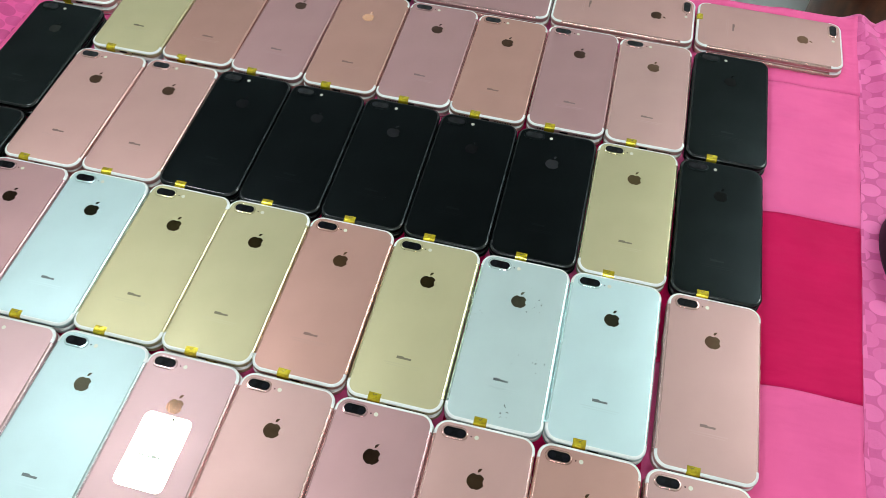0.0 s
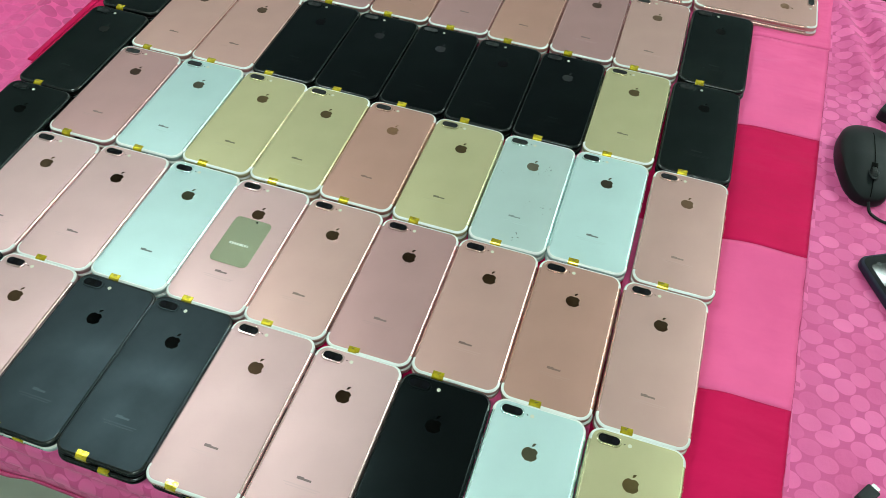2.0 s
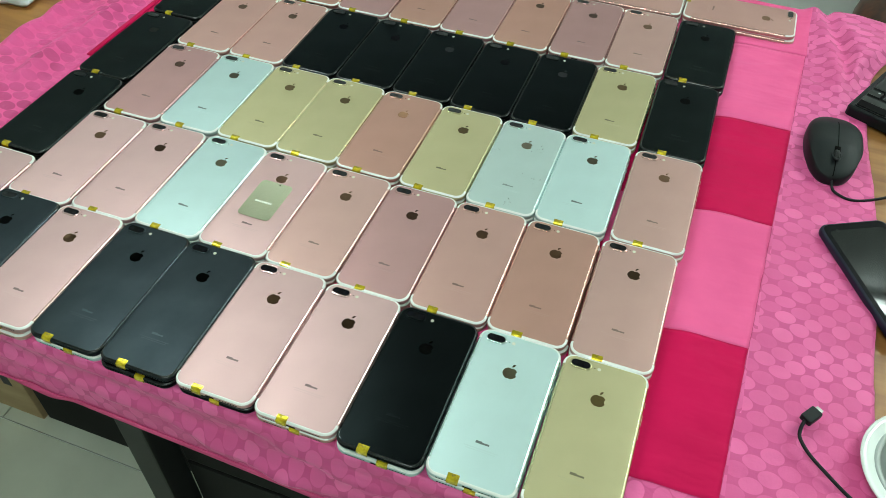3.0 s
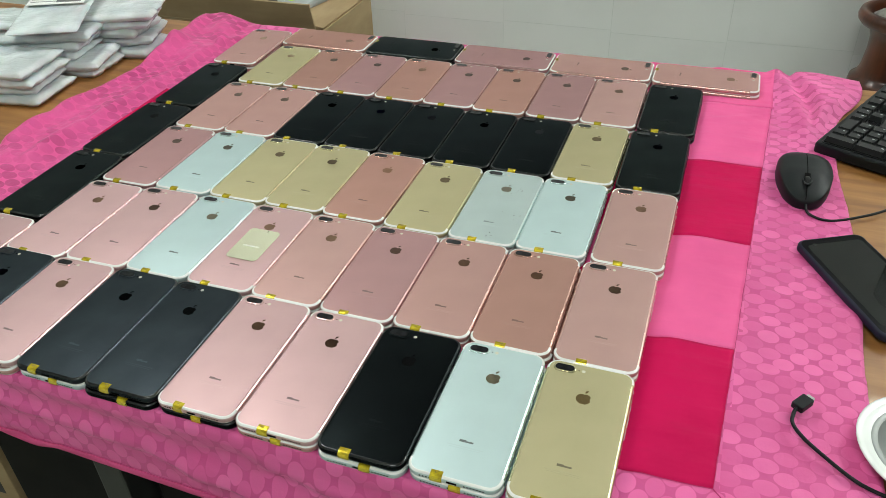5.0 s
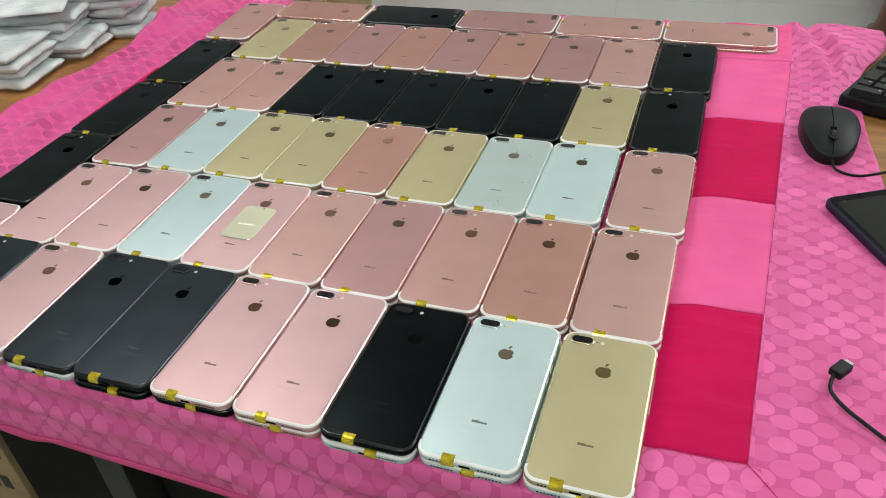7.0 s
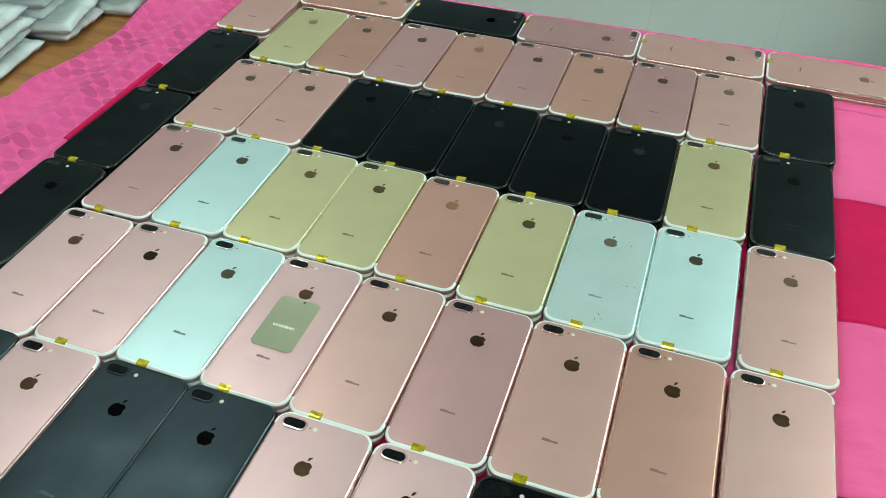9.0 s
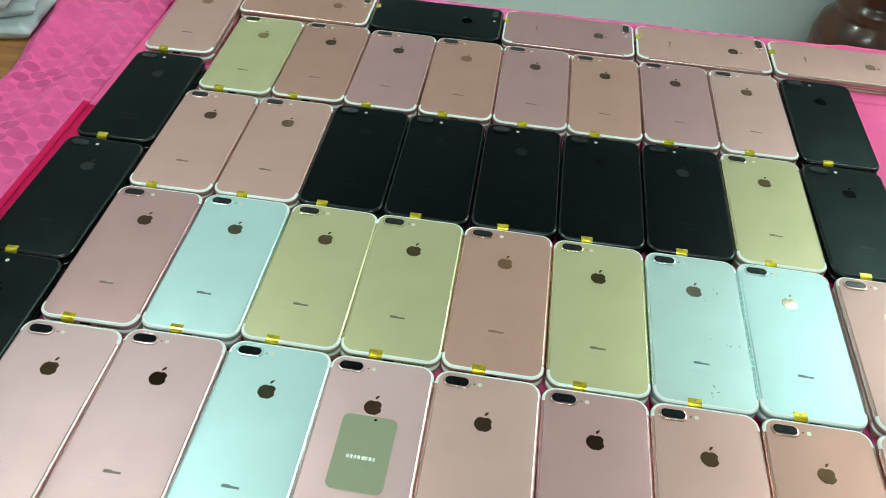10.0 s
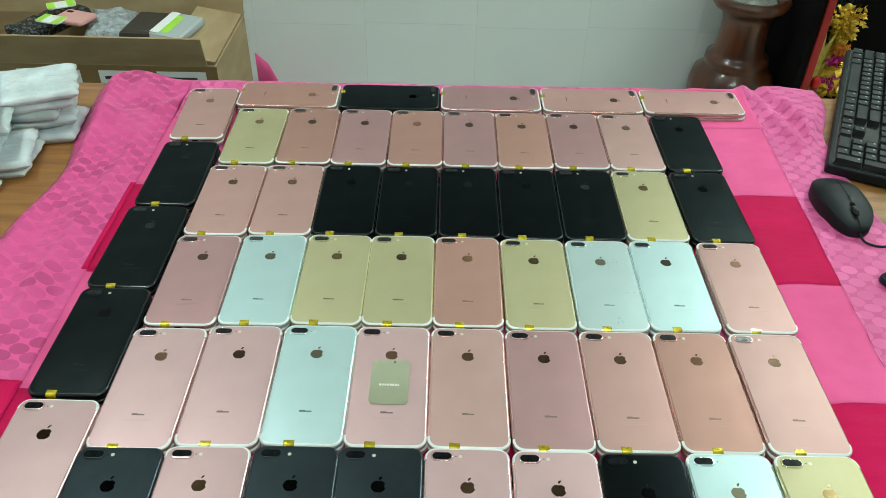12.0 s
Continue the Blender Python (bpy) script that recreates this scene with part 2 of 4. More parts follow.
vary(CEIL, (0.50, 0.53, 0.47), (0.44, 0.47, 0.41), 1.5)
FLOOR = mat("floor_tile", (0.55, 0.56, 0.50), 0.12)
vary(FLOOR, (0.62, 0.63, 0.54), (0.53, 0.54, 0.46), 6.0)
per_object(FLOOR, 0.04)
CARD = mat("cardboard", (0.40, 0.28, 0.15), 0.8)
vary(CARD, (0.42, 0.30, 0.165), (0.33, 0.225, 0.115), 8.0, stretch=(1, 1, 3))
bump(CARD, 150.0, 0.15, 0.001, stretch=(1, 1, 0.1))
PACKTAPE = mat("packing_tape", (0.26, 0.17, 0.075), 0.25, 0.0, 0.4)
PAPER = mat("label_paper", (0.82, 0.82, 0.80), 0.6)
INK_SOFT = mat("faded_ink", (0.16, 0.16, 0.17), 0.6)
INK = mat("label_ink", (0.03, 0.03, 0.03), 0.6)
POLY = mat("white_poly_bag", (0.80, 0.82, 0.82), 0.2)
POLY.node_tree.nodes["Principled BSDF"].inputs["Subsurface Weight"].default_value = 0.1
vary(POLY, (0.76, 0.80, 0.81), (0.56, 0.60, 0.615), 22.0, 4.0)
bump(POLY, 38.0, 0.55, 0.004, detail=5.0, stretch=(1.0, 2.6, 1.0))
PLASTIC = mat("black_plastic", (0.007, 0.009, 0.010), 0.48)
PLASTIC.node_tree.nodes["Principled BSDF"].inputs["Specular IOR Level"].default_value = 0.22
bump(PLASTIC, 1500.0, 0.12, 0.0003)
PLASTIC_GLOSS = mat("black_plastic_glossy", (0.01, 0.01, 0.011), 0.15)
KEYCAP = mat("keycap", (0.011, 0.012, 0.0125), 0.45)
KEYCAP.node_tree.nodes["Principled BSDF"].inputs["Specular IOR Level"].default_value = 0.28
KEYPRINT = mat("key_print", (0.45, 0.46, 0.46), 0.6)
NAVY = mat("navy_case", (0.012, 0.013, 0.03), 0.45)
NAVY.node_tree.nodes["Principled BSDF"].inputs["Specular IOR Level"].default_value = 0.25
SCREEN = mat("dark_screen", (0.006, 0.007, 0.006), 0.04)
SCREEN.node_tree.nodes["Principled BSDF"].inputs["Specular IOR Level"].default_value = 0.16
BEZEL = mat("black_bezel_matt", (0.003, 0.003, 0.004), 0.35)
BEZEL.node_tree.nodes["Principled BSDF"].inputs["Specular IOR Level"].default_value = 0.05
STEEL = mat("plug_steel", (0.42, 0.42, 0.41), 0.4, 1.0)
CERAMIC = mat("white_ceramic", (0.82, 0.84, 0.82), 0.15, 0.0, 0.3)
GREYRING = mat("grey_ring", (0.36, 0.38, 0.37), 0.3)
GLASS = mat("clear_glass", (0.95, 0.97, 0.97), 0.02, 0.0, 0.0, 1.0)
LIGHT = mat("lamp_diffuser", (0.92, 1.0, 0.98), 0.5, emit=LAMP_POWER)
LIGHT_SMALL = mat("lamp_diffuser_small", (0.92, 1.0, 0.98), 0.5, emit=3.3 * LAMP_POWER)
LIGHT_SIDE = mat("lamp_diffuser_side", (0.92, 1.0, 0.98), 0.5, emit=2.7 * LAMP_POWER)
LIGHT_TUBE = mat("lamp_tube_glass", (0.92, 1.0, 0.98), 0.5, emit=3.0 * LAMP_POWER)
WHITE_METAL = mat("white_enamel", (0.8, 0.8, 0.78), 0.4)

# ---------------------------------------------------------------- mesh helpers


def thing(name, label, category, m=None, group="", kind=""):
    ob = new(name)
    ob.empty_display_size = 0.02
    if m is not None:
        ob.matrix_basis = m
    return tagged(ob, label, category, group, kind)


def part(name, bm, material, parent=None, label="", smooth=False, m=None):
    me = bpy.data.meshes.new(name)
    bm.normal_update()
    bm.to_mesh(me)
    bm.free()
    me.materials.append(material)
    if smooth:
        me.shade_smooth()
    ob = new(name, me)
    if parent is not None:
        ob.parent = parent
    if m is not None:
        ob.matrix_basis = m
    if label:
        tagged(ob, label)
    return ob


def outline(w, l, r, n=6):
    """A rectangle with rounded corners, counter-clockwise."""
    pts = []
    for cx, cy, a0 in ((w / 2 - r, l / 2 - r, 0), (-w / 2 + r, l / 2 - r, 90), (-w / 2 + r, -l / 2 + r, 180), (w / 2 - r, -l / 2 + r, 270)):
        for k in range(n + 1):
            a = radians(a0 + 90 * k / n)
            pts.append((cx + r * math.cos(a), cy + r * math.sin(a)))
    return pts


def slab(w, l, h, r, edge, n=6, steps=3, bm=None, off=(0, 0, 0)):
    """A plate from z 0 to h with rounded corners (r) and rounded top and bottom edges."""
    bm = bm or bmesh.new()
    prof = []
    for k in range(steps + 1):
        a = radians(90 * k / steps)
        prof.append((edge * (1 - math.sin(a)), edge * (1 - math.cos(a))))
    prof += [(i, h - z) for i, z in reversed(prof)]
    rings = []
    for inset, z in prof:
        pts = outline(w - 2 * inset, l - 2 * inset, max(r - inset, 0.0003), n)
        rings.append([bm.verts.new((x + off[0], y + off[1], z + off[2])) for x, y in pts])
    for a, b in zip(rings, rings[1:]):
        for i in range(len(a)):
            j = (i + 1) % len(a)
            bm.faces.new((a[i], a[j], b[j], b[i]))
    bm.faces.new(list(reversed(rings[0])))
    bm.faces.new(rings[-1])
    return bm


def box(bm, x0, x1, y0, y1, z0, z1, bevel=0.0):
    vs = [bm.verts.new((x, y, z)) for x in (x0, x1) for y in (y0, y1) for z in (z0, z1)]
    faces = [bm.faces.new([vs[i] for i in q]) for q in ((0, 1, 3, 2), (4, 6, 7, 5), (0, 4, 5, 1), (2, 3, 7, 6), (0, 2, 6, 4), (1, 5, 7, 3))]
    if bevel:
        edges = list({e for f in faces for e in f.edges})
        bmesh.ops.bevel(bm, geom=edges, offset=bevel, segments=2, affect="EDGES", profile=0.7)
    return bm


def disc(bm, x, y, z, r, h, n=16):
    a = [bm.verts.new((x + r * math.cos(2 * math.pi * k / n), y + r * math.sin(2 * math.pi * k / n), z)) for k in range(n)]
    b = [bm.verts.new((v.co.x, v.co.y, z + h)) for v in a]
    for i in range(n):
        j = (i + 1) % n
        bm.faces.new((a[i], a[j], b[j], b[i]))
    bm.faces.new(b)
    bm.faces.new(list(reversed(a)))
    return bm


def lathe(profile, n=40, bm=None):
    """Turn (radius, height) pairs round the z axis."""
    bm = bm or bmesh.new()
    rings = []
    for r, z in profile:
        rings.append([bm.verts.new((r * math.cos(2 * math.pi * k / n), r * math.sin(2 * math.pi * k / n), z)) for k in range(n)])
    for a, b in zip(rings, rings[1:]):
        for i in range(n):
            j = (i + 1) % n
            bm.faces.new((a[i], a[j], b[j], b[i]))
    bm.faces.new(list(reversed(rings[0])))
    bm.faces.new(rings[-1])
    return bm


def tube(points, r, n=8, bm=None):
    """A round cord along a smooth line through the points."""
    bm = bm or bmesh.new()
    pts = [Vector(p) for p in points]
    fine = []
    for i in range(len(pts) - 1):
        p0, p1, p2, p3 = pts[max(i - 1, 0)], pts[i], pts[i + 1], pts[min(i + 2, len(pts) - 1)]
        for k in range(8):
            t = k / 8
            fine.append(0.5 * (2 * p1 + (p2 - p0) * t + (2 * p0 - 5 * p1 + 4 * p2 - p3) * t * t + (3 * p1 - p0 - 3 * p2 + p3) * t ** 3))
    fine.append(pts[-1])
    rings = []
    for i, p in enumerate(fine):
        d = (fine[min(i + 1, len(fine) - 1)] - fine[max(i - 1, 0)]).normalized()
        side = d.cross(Vector((0, 0, 1)))
        side = side.normalized() if side.length > 1e-4 else Vector((1, 0, 0))
        up = side.cross(d)
        rings.append([bm.verts.new(p + r * (math.cos(2 * math.pi * k / n) * side + math.sin(2 * math.pi * k / n) * up)) for k in range(n)])
    for a, b in zip(rings, rings[1:]):
        for i in range(n):
            j = (i + 1) % n
            bm.faces.new((a[i], a[j], b[j], b[i]))
    bm.faces.new(list(reversed(rings[0])))
    bm.faces.new(rings[-1])
    bmesh.ops.recalc_face_normals(bm, faces=bm.faces)
    return bm


# ---------------------------------------------------------------- the room
TOP = 0.75
WALL_Y, CEIL_Z = 1.66, 2.8
X0, X1, Y0 = -2.2, 2.3, -2.6

bm = bmesh.new()
box(bm, X0 - 0.1, X1 + 0.1, Y0 - 0.1, WALL_Y + 0.1, -0.1, -0.006)
floor = tagged(part("floor", bm, GROUT), "light glossy ceramic tiled floor", "floor", kind="structure")
bm = bmesh.new()
box(bm, X0 - 0.1, X1 + 0.1, Y0 - 0.1, WALL_Y + 0.1, CEIL_Z, CEIL_Z + 0.1)
tagged(part("ceiling", bm, CEIL), "plain pale painted ceiling", "ceiling", kind="structure")
bm = bmesh.new()
box(bm, X0 - 0.1, X1 + 0.1, WALL_Y, WALL_Y + 0.12, -0.006, CEIL_Z)
wall_north = tagged(part("wall_north", bm, GROUT), "wall clad in large white ceramic tiles", "wall", kind="structure")
for name, a in (("wall_west", (X0 - 0.12, X0, Y0, WALL_Y)), ("wall_east", (X1, X1 + 0.12, Y0, WALL_Y)), ("wall_south", (X0 - 0.1, X1 + 0.1, Y0 - 0.12, Y0))):
    bm = bmesh.new()
    box(bm, *a, -0.006, CEIL_Z)
    tagged(part(name, bm, PLASTER), "plain pale green-grey painted wall", "wall", kind="structure")


def ceiling_light(x, y, rz, length, width, glow):
    t = thing("ceiling_light", "white ceiling light with a glowing diffuser", "lamp", pose(x, y, CEIL_Z - 0.06, 0, 0, rz), "ceiling lights")
    bm = bmesh.new()
    box(bm, -width / 2 - 0.015, width / 2 + 0.015, -length / 2 - 0.02, length / 2 + 0.02, 0.02, 0.06, 0.004)
    part("housing", bm, WHITE_METAL, t)
    bm = slab(width, length, 0.03, width * 0.3, 0.008, 4, 2, off=(0, 0, -0.01))
    part("diffuser", bm, glow, t, "glowing opal diffuser")


ceiling_light(-1.03, 0.42, 0, 0.29, 0.29, LIGHT_SMALL)
ceiling_light(1.73, 1.32, 0, 0.40, 0.32, LIGHT_SIDE)
ceiling_light(0.25, -1.35, 90, 0.90, 0.34, LIGHT)
t = thing("wall_light", "white tube light fixed high on the tiled wall", "lamp", pose(1.28, WALL_Y - 0.03, 2.30))
part("batten", box(bmesh.new(), -0.33, 0.33, -0.005, 0.025, -0.02, 0.02, 0.003), WHITE_METAL, t)
bm = lathe([(0.010, -0.30), (0.014, -0.295), (0.014, 0.295), (0.010, 0.30)], 14)
part("tube", bm, LIGHT_TUBE, t, "glowing glass tube", smooth=True, m=pose(0, -0.026, 0, 0, 90, 0))

# ---------------------------------------------------------------- table
TX0, TX1, TY0, TY1 = -1.25, 1.0, -0.3120, 0.585
table = thing("table", "large wooden table with an orange-brown veneer top", "table")
bm = box(bmesh.new(), TX0, TX1, TY0, TY1, TOP - 0.03, TOP, 0.003)
part("tabletop", bm, WOOD, table)
for x in (TX0 + 0.08, TX1 - 0.08):
    for y in (TY0 + 0.08, TY1 - 0.08):
        bm = box(bmesh.new(), x - 0.03, x + 0.03, y - 0.03, y + 0.03, 0, TOP - 0.03, 0.003)
        part("leg", bm, DARK, table)
bm = box(bmesh.new(), TX0 + 0.05, TX1 - 0.05, TY1 - 0.1, TY1 - 0.08, 0.25, TOP - 0.03)
part("back_panel", bm, DARK, table)

# ---------------------------------------------------------------- cloth
CX0, CX1, CY0, CY1 = -0.62, 0.52, -0.3185, 0.592
HANG = 0.105
REST = 0.0025


def smooth01(v):
    v = min(max(v, 0.0), 1.0)
    return v * v * (3 - 2 * v)


def cloth_edge_l(y):
    return -0.619 + 0.004 * math.sin(y * 9) + 0.004 * math.sin(y * 23 + 1) + 0.014 * math.exp(-((y - 0.32) / 0.09) ** 2) - 0.014 * smooth01((y - 0.46) / 0.1)


def cloth_edge_r(y):
    return 0.509 - 0.006 * smooth01((y - 0.2) / 0.15) + 0.045 * smooth01((y - 0.42) / 0.14) + 0.003 * math.sin(y * 17)


def ridge(x, y, x0, y0, x1, y1, width, height):
    """A soft fold along a line."""
    dx, dy = x1 - x0, y1 - y0
    k = min(max(((x - x0) * dx + (y - y0) * dy) / (dx * dx + dy * dy), 0.0), 1.0)
    d = math.hypot(x - x0 - k * dx, y - y0 - k * dy)
    return height * math.exp(-(d / width) ** 2)


def cloth_z(x, y):
    """Height of the cloth over the table."""
    calm = smooth01((x + 0.500) / 0.015) * smooth01((0.335 - x) / 0.02) * smooth01((0.565 - y) / 0.02) * smooth01((y + 0.3135) / 0.004)
    wild = 1 - calm
    left = smooth01((-0.498 - x) / 0.05)
    back = smooth01((y - 0.50) / 0.08) * smooth01((x - 0.38) / 0.05)
    z = REST
    n1 = noise.noise((x * 9, y * 5, 0.3))
    n2 = noise.noise((x * 24, y * 15, 2.1))
    n3 = noise.noise((x * 8, y * 60 + 3 * n1, 9.0))
    z += wild * (0.0012 * (n1 + 1) + 0.0008 * (n2 + 1) + 0.0005 * (n3 + 1) * smooth01((x - 0.3) / 0.03))
    z += left * (0.004 + 0.017 * abs(noise.noise((x * 17 + y * 9, y * 6, 5.0))) + 0.002 * n2 + 0.0022 * abs(noise.noise((x * 42 + y * 12, y * 26, 4.0))))
    z += wild * (ridge(x, y, -0.60, 0.05, -0.585, 0.44, 0.017, 0.013) + ridge(x, y, -0.585, 0.44, -0.62, 0.57, 0.018, 0.016) + ridge(x, y, -0.535, 0.02, -0.515, 0.48, 0.010, 0.007) + ridge(x, y, -0.515, 0.48, -0.47, 0.56, 0.012, 0.008))
    z += wild * ridge(x, y, -0.5, 0.575, 0.40, 0.580, 0.012, 0.006)
    # the rucked corner beside the keyboard: a rolled fold, a valley, then a broad bulge with a steep flank
    room = smooth01((0.466 + (y - 0.358) * 0.4615 - x) / 0.022) if y < 0.56 else 1.0
    arc = 0.478 - 0.30 * max(y - 0.40, 0.0) ** 1.25
    run = smooth01((y - 0.33) / 0.10)
    z += wild * run * 0.010 * math.exp(-((x - arc + 0.014) / 0.013) ** 2)
    flank = 0.474 - 0.55 * max(y - 0.47, 0.0) ** 1.4
    d = x - flank
    z += wild * run * room * (0.015 - 0.005 * smooth01((y - 0.52) / 0.05)) * smooth01(d / 0.011) * math.exp(-(max(d - 0.016, 0.0) / 0.075) ** 2)
    crumple = smooth01((x - 0.40) / 0.04) * smooth01((y - 0.36) / 0.05)
    z += wild * crumple * 0.0014 * abs(noise.noise((x * 30 + y * 12, y * 22 - x * 16, 6.2)))
    # short creases running across the patches and the border
    across = smooth01((x - 0.325) / 0.02)
    z += wild * across * (0.0024 * max(noise.noise((x * 9 + 2.0, y * 46 + 2.5 * n1, 4.4)), 0.0) + 0.0022 * max(noise.noise((x * 7, y * 24 - x * 9, 1.7)) - 0.12, 0.0))
    z += wild * (ridge(x, y, 0.33, 0.40, 0.40, 0.43, 0.006, 0.002) + ridge(x, y, 0.33, 0.36, 0.41, 0.345, 0.005, 0.0016) + ridge(x, y, 0.40, 0.02, 0.50, 0.0, 0.008, 0.0018))
    z += back * 0.0015 * (1 + noise.noise((x * 14 - y * 10, y * 4, 7.7)))
    if x < -0.5:
        z = REST + (z - REST) * smooth01((x - cloth_edge_l(y) + 0.004) / 0.034)
    return max(z, 0.0015)


def cloth_point(u, v):
    """u across, v from front to back; beyond the table's edges the cloth hangs."""
    y = v
    if v < CY0:
        hang = (CY0 - v) * (0.1155 + 0.058 * min(max(u, -0.6), 0.3)) / HANG
        n = noise.noise((u * 5, hang * 9, 3.0)) + 0.5 * noise.noise((u * 13 + hang * 30, hang * 20, 8.0))
        fine = noise.noise((u * 30 + hang * 60, hang * 85 - u * 14, 5.0))
        curl = smooth01(hang / 0.012)
        low = smooth01(hang / 0.05)
        # a long slanting crease, deep under its lower lip
        mid = 0.050 + 0.10 * (u + 0.20) + 0.008 * noise.noise((u * 9, 4.0, 1.0))
        e = hang - mid
        crease = (0.013 * math.exp(-(e / 0.014) ** 2) - 0.010 * math.exp(-((e - 0.018) / 0.010) ** 2)) * smooth01((u + 0.5) / 0.15) * smooth01((0.16 - u) / 0.15)
        e2 = hang - 0.035 - 0.16 * (u - 0.10)
        crease += 0.008 * math.exp(-(e2 / 0.010) ** 2) * smooth01((u + 0.02) / 0.08)
        y = CY0 - 0.004 * curl + 0.010 * low - 0.010 * n * low - 0.0032 * fine * low - crease
        return Vector((u, min(y, TY0 - 0.002), TOP + REST - hang + 0.003 * curl + 0.0025 * noise.noise((u * 7, 1.0, 2.0)) * smooth01(hang / 0.08)))
    if v > CY1:
        hang = v - CY1
        return Vector((u, CY1 + 0.005 + 0.004 * math.sin(u * 21), TOP + REST - hang))
    a, b = cloth_edge_l(y), cloth_edge_r(y)
    x = u
    if u < -0.5:
        x = -0.5 + (u + 0.5) * (a + 0.5) / (CX0 + 0.5)
    elif u > 0.44:
        x = 0.44 + (u - 0.44) * (b - 0.44) / (CX1 - 0.44)
    return Vector((x, y, TOP + cloth_z(x, y)))


def cloth_piece(name, u0, u1, v0, v1, material, parent, lift=0.0, step=0.008, label="", slant=0.0, hem=False):
    nu, nv = max(int((u1 - u0) / step), 2), max(int((v1 - v0) / step), 2)
    bm = bmesh.new()
    uvl = bm.loops.layers.uv.new("cloth")
    grid, flat = [], {}
    for i in range(nu + 1):
        row = []
        for j in range(nv + 1):
            v = v0 + (v1 - v0) * j / nv
            u = u0 + (u1 - u0) * i / nu
            if slant:
                u += slant * (v - 0.1) * (i / nu)
            p = cloth_point(u, v)
            low = v < CY0
            vert = bm.verts.new((p.x, p.y - (lift if low else 0), p.z + (0 if low else lift)))
            flat[vert] = (u, v)
            row.append(vert)
        grid.append(row)
    for i in range(nu):
        for j in range(nv):
            f = bm.faces.new((grid[i][j], grid[i + 1][j], grid[i + 1][j + 1], grid[i][j + 1]))
            cu, cv = flat[grid[i][j]]
            side = cu < -0.49 or cu > 0.403 + 0.05 * (max(cv, -0.252) - 0.1) - 0.742 * min(cv + 0.252, 0.0)
            for loop in f.loops:
                a, b = flat[loop.vert]
                loop[uvl].uv = (b, a) if side else (a, b)
    ob = part(name, bm, material, parent, label, smooth=True)
    so = ob.modifiers.new("thickness", "SOLIDIFY")
    so.thickness, so.offset = 0.0008, -1
    return ob


tablecloth = thing("tablecloth", "pink spotted patchwork bedspread laid over the table", "tablecloth")
cloth_piece("sheet", -0.49, CX1, CY0 - HANG, CY1 + 0.06, CLOTH, tablecloth, step=0.005)
cloth_piece("border", CX0, -0.4902, CY0 - HANG, CY1 + 0.012, CLOTH_BACK, tablecloth, step=0.005, label="pink border with darker spots, puckered")
cloth_piece("hem", CX0, CX1, CY0 - HANG - 0.002, CY0 - HANG + 0.007, HEM, tablecloth, 0.0016, 0.003, "turned-over plain pink hem")
XS = (-0.49, -0.30, -0.11, 0.08, 0.235, 0.403)
YS = (-0.252, -0.085, 0.096, 0.281, 0.465)
for i in range(5):
    for j in range(4):
        red = (i + j) % 2 == 0
        cloth_piece("patch", XS[i], XS[i + 1], YS[j], YS[j + 1] - 0.0002, CRIMSON if red else PINK, tablecloth, 0.0009 + 0.0001 * (i % 2),
                    0.005 if i == 4 else 0.012, "crimson satin patch" if red else "plain pink satin patch", slant=0.05 if i == 4 else 0.0)
# the plain strip behind the patches, up to the back hem
cloth_piece("patch", XS[4], 0.4225, YS[4], CY1 - 0.004, PINK, tablecloth, 0.0010, 0.005, "plain pink satin strip")
# stitched seams: along the patches' outer edge and the mitre of the border
SEAM = mat("seam_thread", (0.50, 0.030, 0.150), 0.8)


def seam(points):
    line = [cloth_point(*p) for p in points]
    part("seam", tube([p + Vector((0, 0, 0.0005)) for p in line], 0.00045, 5), SEAM, tablecloth, "dark stitched seam")


edge = [(XS[5] + 0.05 * (YS[0] + (YS[4] - YS[0]) * k / 40 - 0.1), YS[0] + (YS[4] - YS[0]) * k / 40) for k in range(41)]
seam(edge)
seam([(edge[0][0] + 0.0475 * k / 12 + 0.004 * math.sin(k / 12 * 3.1), YS[0] - 0.064 * k / 12) for k in range(13)])
for y in YS:
    seam([(0.325 + (XS[5] + 0.05 * (y - 0.1) - 0.325) * k / 10, y) for k in range(11)])
# crimson showing beside the outer column
cloth_piece("patch", -0.497, -0.4905, 0.10, 0.284, CRIMSON, tablecloth, 0.0012, 0.004, "crimson satin patch")
cloth_piece("patch", -0.512, -0.4905, -0.25, -0.076, CRIMSON, tablecloth, 0.0012, 0.006, "crimson satin patch")

# ---------------------------------------------------------------- smartphones
PW, PL, PH = 0.0779, 0.1582, 0.0073
ROUND, EDGE = 0.0112, 0.0027


def ring_at(inset, z, n=8):
    return [(x, y, z) for x, y in outline(PW - 2 * inset, PL - 2 * inset, ROUND - inset, n)]


